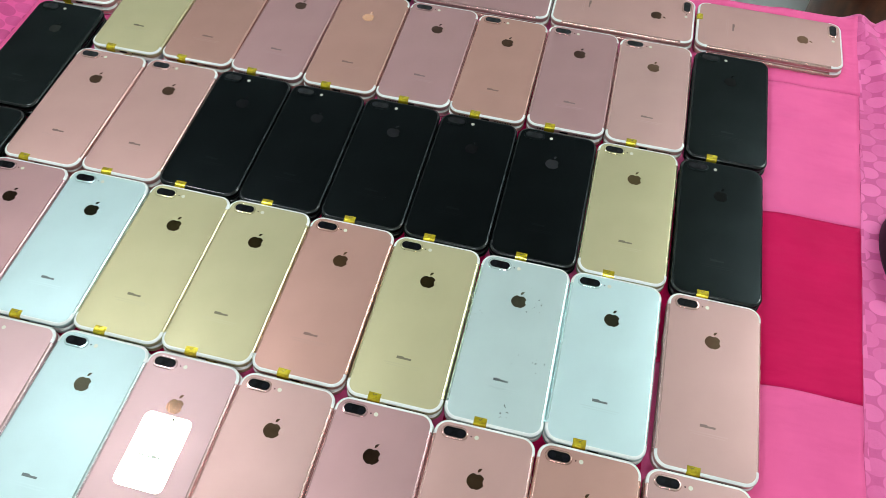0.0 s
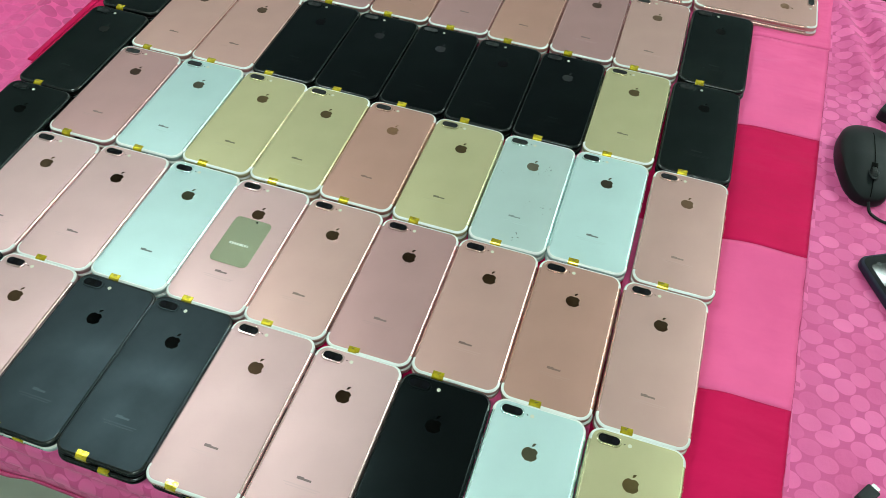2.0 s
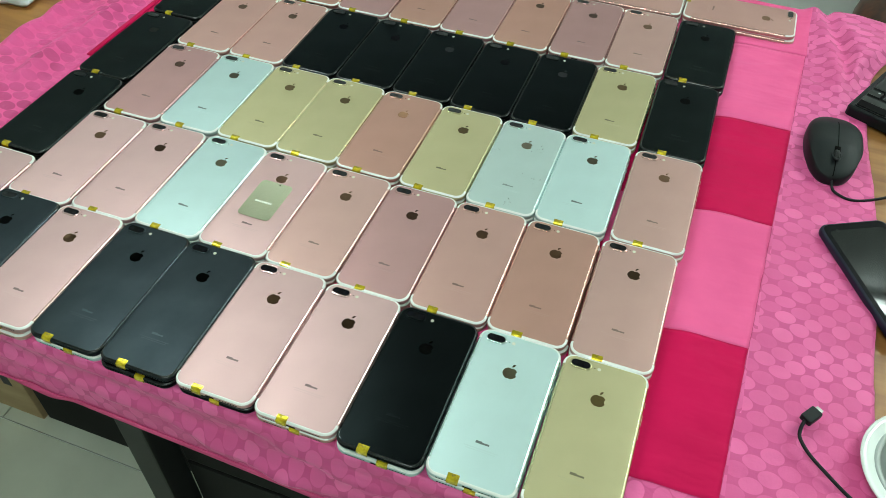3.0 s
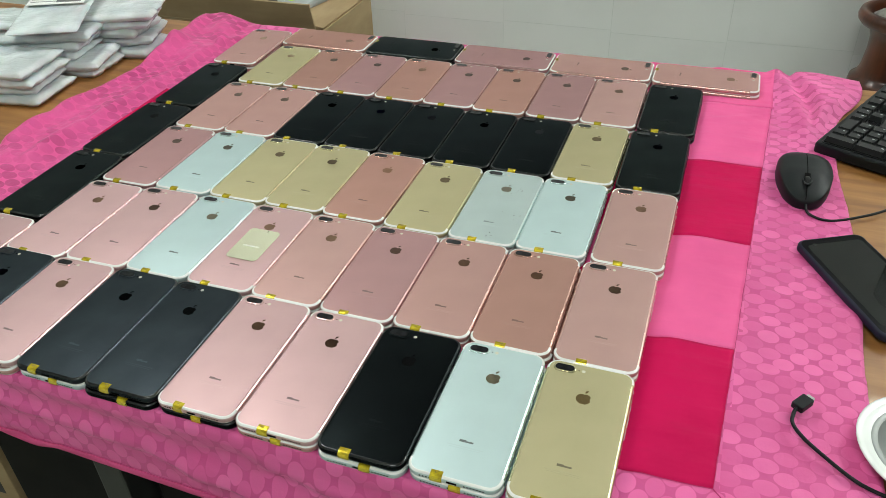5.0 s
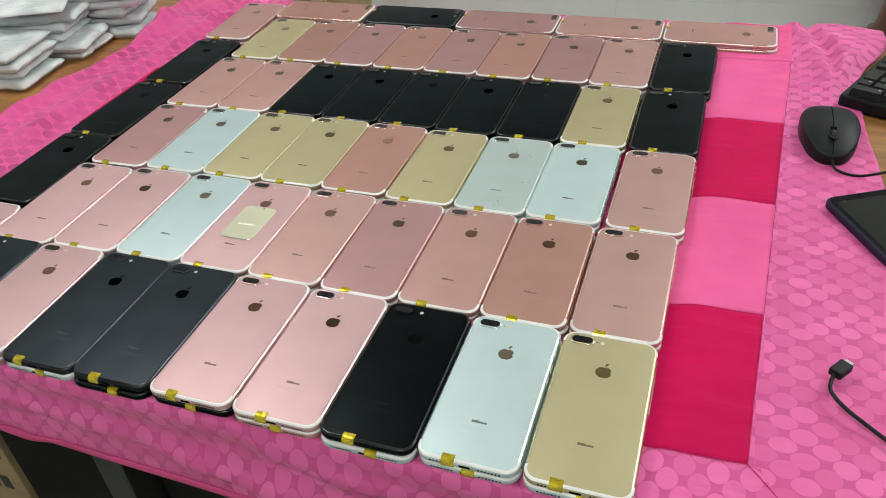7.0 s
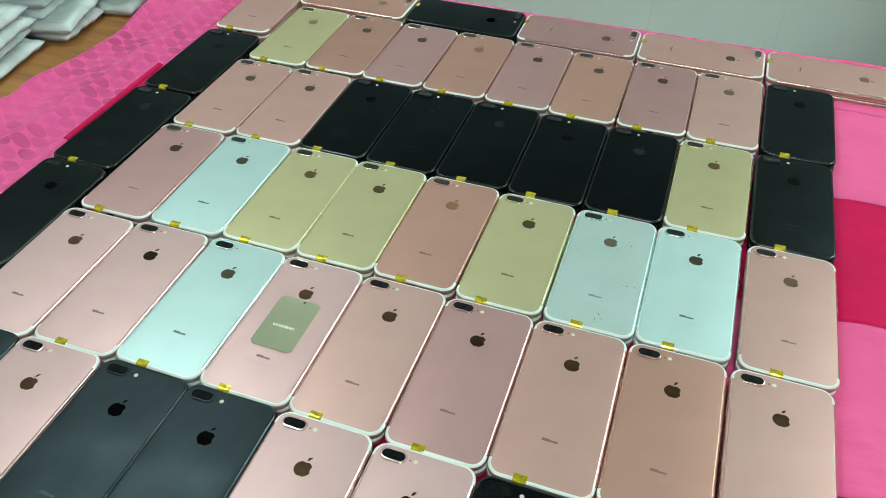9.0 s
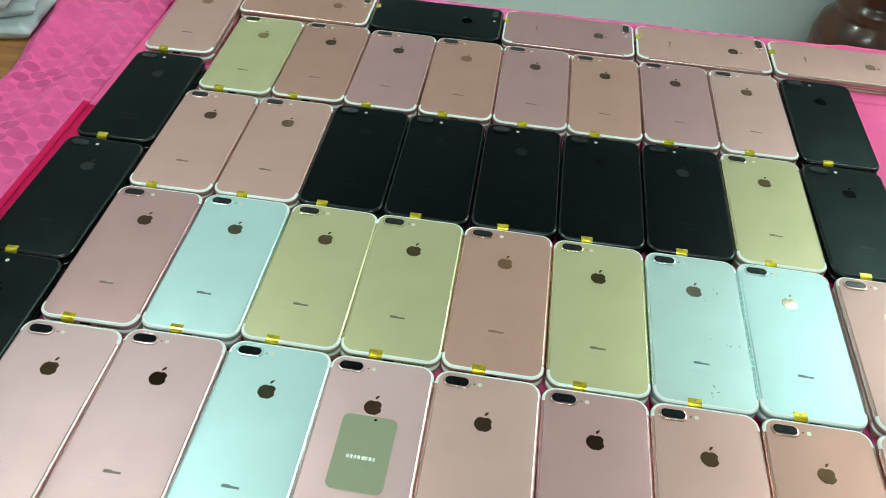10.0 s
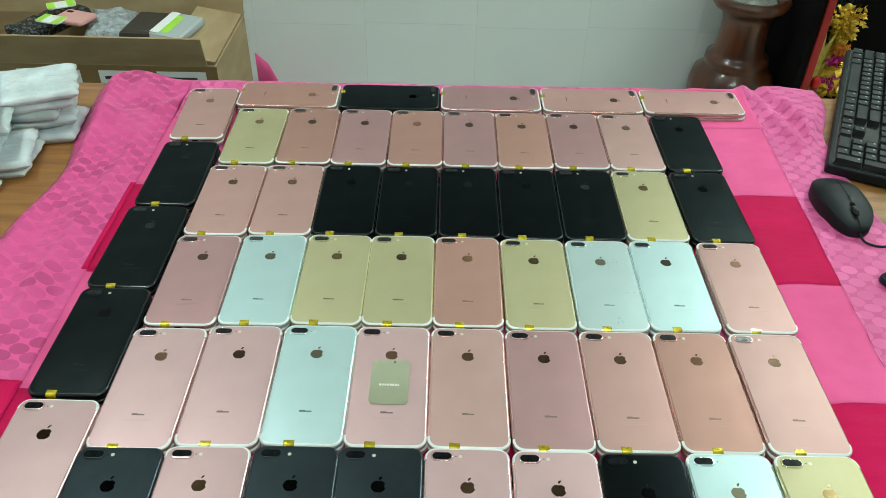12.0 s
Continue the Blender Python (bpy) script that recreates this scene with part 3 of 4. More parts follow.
def band(top):
    """The pale plastic band along one short end, following the rounded rim of the back."""
    bm = bmesh.new()
    levels = []
    for a in (32, 46, 60, 73, 84):
        s, c = math.sin(radians(a)), math.cos(radians(a))
        levels.append((EDGE * (1 - c) - 0.00012 * c, PH - EDGE * (1 - s) + 0.00012 * s))
    levels.append((EDGE - 0.0002, PH + 0.00010))
    levels.append((EDGE - 0.0002, PH - 0.0002))
    rows = []
    for inset, z in levels:
        pts = ring_at(inset, z)
        keep = [p for p in pts if p[1] > 0] if top else [p for p in pts if p[1] < 0]
        side = PL / 2 - 0.0135
        first, last = keep[0], keep[-1]
        sign = 1 if top else -1
        keep = [(first[0], sign * side, first[2])] + keep + [(last[0], sign * side, last[2])]
        rows.append([bm.verts.new(p) for p in keep])
    for a, b in zip(rows, rows[1:]):
        for i in range(len(a) - 1):
            bm.faces.new((a[i], a[i + 1], b[i + 1], b[i]))
    return bm


def lit_side_rim(sign):
    """The rounded edge along one long side of the back, lightened for the light it catches."""
    bm = bmesh.new()
    rows = []
    for a in (12, 30, 48, 66, 80):
        sn, c = math.sin(radians(a)), math.cos(radians(a))
        x = PW / 2 - EDGE * (1 - c) + 0.00010 * c
        z = PH - EDGE * (1 - sn) + 0.00010 * sn
        rows.append([bm.verts.new((sign * x, y, z)) for y in (-PL / 2 + 0.0137, PL / 2 - 0.0137)])
    for a, b in zip(rows, rows[1:]):
        bm.faces.new((a[0], a[1], b[1], b[0]) if sign > 0 else (b[0], b[1], a[1], a[0]))
    bmesh.ops.reverse_faces(bm, faces=bm.faces)
    return bm


def mark():
    """A plain rounded emblem with a notch and a leaf."""
    bm = bmesh.new()
    pts = []
    for k in range(40):
        a = 2 * math.pi * k / 40 + math.pi / 2
        r = 1.0 + 0.10 * abs(math.cos(a)) ** 1.5
        x, y = r * math.cos(a), r * math.sin(a)
        if y > 0:
            y *= 1 - 0.16 * math.exp(-(x / 0.28) ** 2)
        else:
            x *= 1 - 0.16 * y * y
            y *= 1.02 - 0.10 * math.exp(-(x / 0.2) ** 2)
        bx, by = x - 1.38, y - 0.12
        d = math.hypot(bx, by)
        if d < 0.52:
            x, y = 1.38 + bx / d * 0.52, 0.12 + by / d * 0.52
        pts.append((x * 0.0060, y * 0.0062 - 0.0012))
    low = [bm.verts.new((x, y, 0)) for x, y in pts]
    high = [bm.verts.new((x, y, 0.00012)) for x, y in pts]
    bm.faces.new(high)
    for i in range(40):
        j = (i + 1) % 40
        bm.faces.new((low[i], low[j], high[j], high[i]))
    leaf = []
    for k in range(9):
        t = k / 8
        leaf.append((0.0002 + 0.0030 * t, 0.0058 + 0.0034 * t - 0.0011 * math.sin(math.pi * t)))
    for k in range(1, 8):
        t = 1 - k / 8
        leaf.append((0.0002 + 0.0030 * t - 0.0010 * math.sin(math.pi * t), 0.0058 + 0.0034 * t + 0.0008 * math.sin(math.pi * t)))
    bm.faces.new([bm.verts.new((x, y, 0.00012)) for x, y in leaf])
    bmesh.ops.triangulate(bm, faces=[f for f in bm.faces if len(f.verts) > 4])
    return bm


def flat_bar(w, h, x, y, z):
    bm = bmesh.new()
    box(bm, x - w / 2, x + w / 2, y - h / 2, y + h / 2, z - 0.0001, z + 0.00008)
    return bm


def wordmark(y):
    """One small bar with an uneven top in place of the lettering."""
    bm = bmesh.new()
    x, top = -0.0065, []
    for w, h in ((0.0006, 0.0023), (0.0014, 0.0024), (0.0013, 0.0025), (0.0014, 0.0017), (0.0013, 0.0017), (0.0014, 0.0017)):
        top += [(x, y + h), (x + w, y + h), (x + w, y + 0.0002), (x + w + 0.0009, y + 0.0002)]
        x += w + 0.0009
    ring = [(-0.0065, y)] + top[:-2] + [(top[-3][0], y)]
    low = [bm.verts.new((a, b, PH - 0.0001)) for a, b in ring]
    high = [bm.verts.new((a, b, PH + 0.00008)) for a, b in ring]
    for i in range(len(ring)):
        j = (i + 1) % len(ring)
        bm.faces.new((low[i], high[i], high[j], low[j]))
    f = bm.faces.new(list(reversed(high)))
    bmesh.ops.triangulate(bm, faces=[f])
    return bm


def make_phone(key):
    t = thing("smartphone", "", "phone")
    black = key in ("black", "charcoal", "slate")
    back = BACK[key]
    body = part("body", slab(PW, PL, PH - 0.0004, ROUND, EDGE, 8, 5, off=(0, 0, 0.0004)), back, t, smooth=True)
    part("screen_glass", slab(PW - 0.0022, PL - 0.0022, 0.0012, ROUND - 0.001, 0.0005, 8, 2), SCREEN_B if black else SCREEN_W, t, "glossy front glass facing down")
    for top in (True, False):
        part("antenna_band", band(top), BAND_BLACK if black else BAND_WHITE, t, "black plastic band" if black else "white plastic band", smooth=True)
    for sign in (-1, 1):
        part("lit_side_rim", lit_side_rim(sign), LIT_METAL[key], t, "rounded edge, colour lightened as if catching light" if not black else "glossy dark edge, colour lightened as if catching light", smooth=True)
    cam_x, cam_y = -PW / 2 + 0.0160, PL / 2 - 0.0100
    bump_ob = part("camera_bump", slab(0.0204, 0.0104, 0.0014, 0.0052, 0.0009, 8, 3, off=(cam_x, cam_y, PH - 0.0004)), back if black else LIT_METAL[key], t, smooth=True)
    part("lens_cover", slab(0.0174, 0.0076, 0.0004, 0.0038, 0.0002, 8, 1, off=(cam_x, cam_y, PH + 0.00075)), GLASS_BLACK, bump_ob, "black glass over two lenses")
    for dx in (-0.0049, 0.0049):
        part("lens", disc(bmesh.new(), cam_x + dx, cam_y, PH + 0.00111, 0.0027, 0.0001, 20), LENS_RING, bump_ob)
    part("microphone", disc(bmesh.new(), cam_x + 0.0127, cam_y, PH - 0.0001, 0.0006, 0.00018, 10), HOLE, t)
    part("flash", disc(bmesh.new(), cam_x + 0.0168, cam_y, PH - 0.0001, 0.0017, 0.00022, 16), FLASH, t, "pale flash lens")
    part("emblem", mark(), MARK[key], t, "polished emblem", m=pose(0, PL / 2 - 0.0415, PH - 0.00003))
    part("wordmark", wordmark(-PL / 2 + 0.0392), PRINT[key], t, "small grey print")
    bm = flat_bar(0.0300, 0.0009, 0, -PL / 2 + 0.0345, PH)
    box(bm, -0.013, 0.013, -PL / 2 + 0.0322, -PL / 2 + 0.0329, PH - 0.0001, PH + 0.00008)
    part("fine_print", bm, FINE[key], t, "faint fine print")
    for y, h in ((PL / 2 - 0.047, 0.0105), (PL / 2 - 0.0615, 0.0105), (PL / 2 - 0.031, 0.006)):
        part("side_button", slab(0.0016, h, 0.0022, 0.0007, 0.0004, 3, 2, off=(PW / 2 - 0.0003, y, 0.0026)), back, t, smooth=True)
    part("side_button", slab(0.0016, 0.0105, 0.0022, 0.0007, 0.0004, 3, 2, off=(-PW / 2 + 0.0003, PL / 2 - 0.044, 0.0026)), back, t, smooth=True)
    bm = box(bmesh.new(), -0.0042, 0.0042, -PL / 2 - 0.00012, -PL / 2 + 0.001, 0.0027, 0.0049, 0.0)
    part("charging_port", bm, HOLE, t, "dark charging socket")
    for sgn in (-1, 1):
        bm = bmesh.new()
        for k in range(7):
            x = sgn * (0.0105 + 0.0026 * k)
            box(bm, x - 0.0007, x + 0.0007, -PL / 2 - 0.00012, -PL / 2 + 0.001, 0.0031, 0.0045)
        part("speaker_grille", bm, HOLE, t, "row of speaker holes")
    return t


def make_tape():
    """A short strip of amber tape folded over the lower end."""
    bm = bmesh.new()
    w = 0.0050
    path = [(-PL / 2 + 0.0062, PH + 0.0002)]
    for a in (90, 65, 40, 15, 0):
        path.append((-PL / 2 + EDGE - (EDGE + 0.0002) * math.cos(radians(a)), PH - EDGE + (EDGE + 0.0002) * math.sin(radians(a))))
    path.append((-PL / 2 - 0.0002, 0.0012))
    rows = [[bm.verts.new((sx * w, y, z)) for sx in (-1, -0.3, 0.4, 1)] for y, z in path]
    for a, b in zip(rows, rows[1:]):
        for i in range(3):
            bm.faces.new((a[i], a[i + 1], b[i + 1], b[i]))
    me = bpy.data.meshes.new("tape")
    bmesh.ops.recalc_face_normals(bm, faces=bm.faces)
    bm.to_mesh(me)
    bm.free()
    me.materials.append(TAPE)
    return me


TAPE_MESH = make_tape()
TICK = bpy.data.meshes.new("ink_tick")
bm = bmesh.new()
tick = [bm.verts.new((x, y, PH + 0.00034)) for x, y in ((-0.0016, 0.0004), (-0.0006, -0.0009), (0.0019, 0.0013), (0.0015, 0.0016), (-0.0006, -0.0002), (-0.0012, 0.0008))]
bmesh.ops.triangulate(bm, faces=[bm.faces.new(tick)])
bm.to_mesh(TICK)
bm.free()
TICK.materials.append(mat("tick_ink", (0.05, 0.035, 0.01), 0.5))
BASES = {}
WORDS = {"rose": "rose gold", "pink": "pale pink", "copper": "dark rose copper", "gold": "champagne gold", "silver": "silver white", "scuffed": "scuffed silver", "black": "matt black", "slate": "slate black", "charcoal": "charcoal black", "mauve": "dusky mauve pink", "blush": "pale blush rose"}
spread = random.Random(7)


def put_phone(key, x, y, z, rz, where, group, tape_x=-0.0110):
    m = pose(x, y, z, 0, 0, rz)
    if key not in BASES:
        ob = BASES[key] = make_phone(key)
        ob.matrix_basis = m
        fresh = ob
    else:
        fresh = copy_thing(BASES[key], m)
        for child in list(fresh.children):
            if child.name.startswith("tape"):
                for tick_copy in list(child.children):
                    bpy.data.objects.remove(tick_copy)
                bpy.data.objects.remove(child)
    tagged(fresh, WORDS[key] + " smartphone, face down, " + where, "phone", group)
    tp = new("tape", TAPE_MESH)
    tp.parent = fresh
    tp.matrix_basis = pose(tape_x + spread.uniform(-0.003, 0.003), spread.uniform(-0.0002, 0.0), 0.00005, 0, 0, spread.uniform(-2, 2))
    tagged(tp, "folded strip of amber tape")
    tick_ob = new("ink_tick", TICK)
    tick_ob.parent = tp
    tick_ob.matrix_basis = pose(spread.uniform(-0.001, 0.001), -PL / 2 + 0.0042, 0.0, 0, 0, spread.uniform(-20, 20))
    return fresh


LAYOUT = {
    1: "gold copper mauve copper mauve copper mauve blush charcoal",
    2: "rose rose black black black black black gold charcoal",
    3: "mauve silver gold gold copper gold scuffed silver blush",
    4: "pink pink silver pink blush mauve rose copper blush",
    5: "slate pink slate slate pink pink black silver gold",
}
UNDER = {1: "silver rose rose rose pink rose rose rose black", 2: "rose rose black black black black black gold black", 3: "rose silver gold gold rose gold silver silver rose", 4: "pink pink silver pink rose mauve rose copper rose", 5: "silver rose silver black black rose silver silver silver"}
ROW_Y = {1: 0.3998, 2: 0.2380, 3: 0.0795, 4: -0.0795, 5: -0.2375}
ROW_X = {1: 0.0068, 2: 0.0028, 3: 0.0, 4: -0.0020, 5: -0.0036}
PITCH = 0.0788
Z1, Z2 = TOP + 0.0040, TOP + 0.0040 + PH + 0.0001


DROOP = {1: -0.003, 2: -0.0055, 3: -0.0075, 4: -0.0085, 5: -0.0060}


def droop(x, row):
    return DROOP[row] * smooth01((-x - 0.18) / 0.19) - 0.001 * (0.02 < x < 0.12)


for row, names in LAYOUT.items():
    below = UNDER[row].split()
    for c, key in enumerate(names.split()):
        x = (c - 4) * PITCH - 0.0395 + ROW_X[row] + (0.0015 if c == 8 else 0.0) + (0.002 if (row, c) == (3, 8) else 0.0) + (0.0025 * smooth01((3.6 - c) / 2.0) if row > 2 else 0.0) + spread.uniform(-0.0003, 0.0003)
        y = ROW_Y[row] + droop(x, row) + spread.uniform(-0.0008, 0.0008)
        rz = spread.uniform(-0.25, 0.25) + (0.5 if x < -0.2 else 0.0)
        put_phone(key, x, y, Z2, rz, "uppermost in a tight row", "phones laid out in rows")
        put_phone(below[c], x + spread.uniform(-0.0006, 0.0016), y + (spread.uniform(-0.0035, 0.0005) if row == 5 else spread.uniform(-0.0014, 0.0004)), Z1, rz + spread.uniform(-0.5, 0.3), "lower one in a tight row", "phones laid out in rows", 0.0050)

# the column along the left and the sideways row at the back
for key, y in (("rose", 0.4590), ("charcoal", 0.2930), ("charcoal", 0.1318), ("charcoal", -0.0268), ("pink", -0.1890)):
    x = -0.4325 + spread.uniform(-0.001, 0.001) - (0.004 if y > 0.4 else 0.0)
    put_phone(key, x, y, Z2, spread.uniform(-0.3, 0.6) + (2.0 if y > 0.4 else 0.0), "in an outer column", "phones in the outer column")
    put_phone("black" if key == "charcoal" else "rose", x + 0.0006, y - 0.001, Z1, 2.2 if y > 0.4 else 0.2, "lower one in an outer column", "phones in the outer column")
for k, key in enumerate(("copper", "charcoal", "mauve", "rose", "rose")):
    x = -0.3185 + 0.1604 * k
    y = 0.5225 + 0.0008 * k
    put_phone(key, x, y, Z2, -90 + spread.uniform(-0.3, 0.3), "turned sideways in the back row", "phones in the back row")
    put_phone("rose" if k != 1 else "black", x + 0.0012, y - 0.0008, Z1, -90.3, "lower one in the back row", "phones in the back row")

# the small steel plate on one phone
plate = thing("metal_plate", "small rounded greenish steel plate lying on a phone", "metal plate", pose(-0.1195, -0.0805, Z2 + PH + 0.0003, 0, 0, -0.5))
bm = slab(0.0385, 0.0580, 0.0006, 0.0055, 0.0002, 5, 1)
part("sheet", bm, PLATE, plate)
bm = bmesh.new()
x = -0.0100
for w in (0.0018, 0.0017, 0.0017, 0.0019, 0.0042, 0.0020, 0.0013):
    box(bm, x, x + w, -0.0056, -0.0029, 0.0005, 0.0007)
    x += w + 0.0008
part("print", bm, PLATE_PRINT, plate, "pale printed bars")
part("hole", disc(bmesh.new(), 0.0035, 0.0262, 0.0005, 0.0010, 0.00018, 10), HOLE, plate)

# ---------------------------------------------------------------- keyboard
KB = pose(0.627, 0.516, TOP + 0.003, 0, 0, -115.0)
keyboard = thing("keyboard", "black computer keyboard lying at the table's side", "keyboard", KB)
bm = slab(0.44, 0.135, 0.016, 0.006, 0.003, 4, 2)
part("case", bm, PLASTIC, keyboard, smooth=False)
bm = slab(0.43, 0.118, 0.002, 0.004, 0.0008, 4, 1, off=(0, -0.002, 0.0155))
part("key_bed", bm, PLASTIC_GLOSS, keyboard)


def key_mesh(w, l):
    bm = bmesh.new()
    a = [bm.verts.new((x * w / 2, y * l / 2, 0)) for x, y in ((-1, -1), (1, -1), (1, 1), (-1, 1))]
    b = [bm.verts.new((x * (w / 2 - 0.0018), y * (l / 2 - 0.0016) + 0.0004, 0.0075)) for x, y in ((-1, -1), (1, -1), (1, 1), (-1, 1))]
    c = [bm.verts.new((x * (w / 2 - 0.0030), y * (l / 2 - 0.0028) + 0.0004, 0.0070)) for x, y in ((-1, -1), (1, -1), (1, 1), (-1, 1))]
    for i in range(4):
        j = (i + 1) % 4
        bm.faces.new((a[i], a[j], b[j], b[i]))
        bm.faces.new((b[i], b[j], c[j], c[i]))
    bm.faces.new(c)
    me = bpy.data.meshes.new("key")
    bm.to_mesh(me)
    bm.free()
    me.materials.append(KEYCAP)
    return me


KEYCAPS = {}
bm = box(bmesh.new(), -0.0011, 0.0011, -0.0014, 0.0014, 0.0, 0.00012)
LEGEND = bpy.data.meshes.new("legend")
bm.to_mesh(LEGEND)
bm.free()
LEGEND.materials.append(KEYPRINT)
U = 0.0188


def put_key(x, y, w=1.0, h=1.0):
    if (w, h) not in KEYCAPS:
        KEYCAPS[(w, h)] = key_mesh(w * U - 0.0012, h * U - 0.0012)
    ob = new("key", KEYCAPS[(w, h)])
    ob.parent = keyboard
    ob.matrix_basis = pose(x, y, 0.017)
    if w < 2:
        le = new("legend", LEGEND)
        le.parent = ob
        le.matrix_basis = pose(-w * U / 2 + 0.0058, h * U / 2 - 0.0060, 0.00715)


ROWS_OF_KEYS = [
    [1, -1, 1, 1, 1, 1, -0.5, 1, 1, 1, 1, -0.5, 1, 1, 1, 1],
    [1] * 13 + [2], [1.5] + [1] * 12 + [1.5], [1.75] + [1] * 11 + [2.25], [2.25] + [1] * 10 + [2.75], [1.25, 1.25, 1.25, 6.25, 1.25, 1.25, 1.25, 1.25]]
for r, widths in enumerate(ROWS_OF_KEYS):
    x, y = -0.211, 0.046 - (r * U * 0.98 + (0.004 if r else 0))
    for w in widths:
        if w > 0:
            put_key(x + w * U / 2, y, w)
        x += abs(w) * U
    x = -0.211 + 15.25 * U
    if r in (0, 1, 2):
        for k in range(3):
            put_key(x + (k + 0.5) * U, y)
    if r == 4:
        put_key(x + 1.5 * U, y)
    if r == 5:
        for k in range(3):
            put_key(x + (k + 0.5) * U, y)
    x = -0.211 + 18.5 * U
    if r in (1, 2, 3, 4, 5):
        for k in range(4):
            if r == 5 and k == 0:
                put_key(x + 1.0 * U, y, 2)
            elif (r == 5 and k == 1) or (k == 3 and r in (3, 5)):
                continue
            elif k == 3 and r in (2, 4):
                put_key(x + 3.5 * U, y - U / 2, 1, 2)
            else:
                put_key(x + (k + 0.5) * U, y)

# ---------------------------------------------------------------- mouse
mouse = thing("mouse", "black wired computer mouse resting on the cloth", "mouse", pose(0.4590, 0.250, TOP + 0.0045, 0, 0, 0))


def mouse_top(x, y):
    """Height of the shell over the cloth."""
    r = (abs(x) / 0.0330) ** 2.6 + (abs(y) / 0.0595) ** 3.0
    crown = 0.0290 - 0.008 * smooth01((-y - 0.005) / 0.055) - 0.006 * smooth01((y - 0.02) / 0.04)
    dip = 0.0001 * math.exp(-((abs(x) - 0.0075) / 0.003) ** 2) * smooth01((-y - 0.014) / 0.006) * smooth01((y + 0.048) / 0.006)
    return 0.006 + (crown - 0.006) * max(1 - r, 0.0) ** 0.27 - dip


def mouse_body():
    bm = bmesh.new()
    n, rings = 72, []
    for s in [0.97, 1.0, 0.998, 0.99, 0.975, 0.95, 0.92, 0.88, 0.83] + [0.78 - 0.04 * k for k in range(19)]:
        ring = []
        low = len(rings) < 2
        for i in range(n):
            t = 2 * math.pi * i / n
            cx, cy = math.cos(t), math.sin(t)
            x = 0.0330 * math.copysign(abs(cx) ** 0.77, cx) * s
            y = 0.0595 * math.copysign(abs(cy) ** 0.667, cy) * s
            x *= 0.99 - 0.26 * smooth01((0.018 - y) / 0.085) - 0.05 * smooth01((y - 0.03) / 0.026)
            z = (0.0, 0.004)[len(rings)] if low else mouse_top(x, y)
            ring.append(bm.verts.new((x, y, z)))
        rings.append(ring)
    for a, b in zip(rings, rings[1:]):
        for i in range(n):
            j = (i + 1) % n
            bm.faces.new((a[i], a[j], b[j], b[i]))
    bm.faces.new(list(reversed(rings[0])))
    bm.faces.new(rings[-1])
    return bm


def surface_strip(x, width, y0, y1, lift, count=24):
    bm = bmesh.new()
    rows = []
    for k in range(count + 1):
        y = y0 + (y1 - y0) * k / count
        rows.append([bm.verts.new((x + dx, y, mouse_top(x + dx, y) + lift)) for dx in (-width / 2, width / 2)])
    for a, b in zip(rows, rows[1:]):
        bm.faces.new((a[0], a[1], b[1], b[0]))
    return bm


part("shell", mouse_body(), PLASTIC, mouse, smooth=True)
part("wheel_rim", lathe([(0.0042, 0.0), (0.0046, 0.0007), (0.0054, 0.0007), (0.0062, 0.0)], 28), PLASTIC, mouse, "raised oval rim", smooth=True, m=pose(0, -0.0285, mouse_top(0, -0.029) - 0.0004) @ Matrix.Diagonal((0.9, 2.3, 1, 1)))
part("wheel_slot", surface_strip(0, 0.0066, -0.038, -0.019, 0.0008), HOLE, mouse)
part("seam", surface_strip(0, 0.0011, -0.0580, 0.032, 0.0007, 60), HOLE, mouse)
bm = bmesh.new()
lathe([(0.0085, -0.0030), (0.0098, -0.0022), (0.0100, 0), (0.0098, 0.0022), (0.0085, 0.0030)], 24, bm)
part("scroll_wheel", bm, KEYCAP, mouse, m=pose(0, -0.029, mouse_top(0, -0.029) - 0.0068, 0, 90, 0))
part("cable", tube([(0.001, -0.0590, 0.008), (0.006, -0.071, 0.003), (0.030, -0.076, 0.0015), (0.070, -0.052, 0.0015), (0.115, -0.015, 0.0005), (0.19, 0.02, 0.0005), (0.30, 0.06, 0.0005)], 0.0016), PLASTIC, mouse, smooth=True)

# ---------------------------------------------------------------- dark phone, plug, dish, glass
t = thing("smartphone", "dark smartphone in a navy case lying face up on the cloth", "phone", pose(0.519, 0.055, TOP + 0.0045, 0, 0, 28))
part("case", slab(0.077, 0.162, 0.0095, 0.0100, 0.0028, 6, 3), NAVY, t, smooth=True)
part("bezel", slab(0.0715, 0.1565, 0.0005, 0.0085, 0.0002, 6, 1, off=(0, 0, 0.0092)), BEZEL, t, "black bezel")
part("screen", slab(0.0630, 0.1360, 0.0003, 0.0050, 0.0001, 6, 1, off=(0, 0.001, 0.0096)), SCREEN, t, "dark reflecting glass screen")
part("front_camera", disc(bmesh.new(), -0.022, 0.068, 0.0098, 0.0024, 0.0002, 14), GLASS_BLACK, t)

t = thing("charging_cable", "thin black charging cable with a small steel-tipped plug", "cable", pose(0.4495, -0.1480, TOP + 0.0137, 0, 0, 0))
part("plug_body", slab(0.0110, 0.0165, 0.0065, 0.0015, 0.0010, 3, 2), PLASTIC, t, "moulded black plug", m=pose(0, 0, 0, 0, 0, -36))
part("plug_tip", slab(0.0068, 0.0050, 0.0024, 0.0008, 0.0004, 3, 1), STEEL, t, "steel tip", m=pose(0.0060, 0.0083, 0.0020, 0, 0, -36))
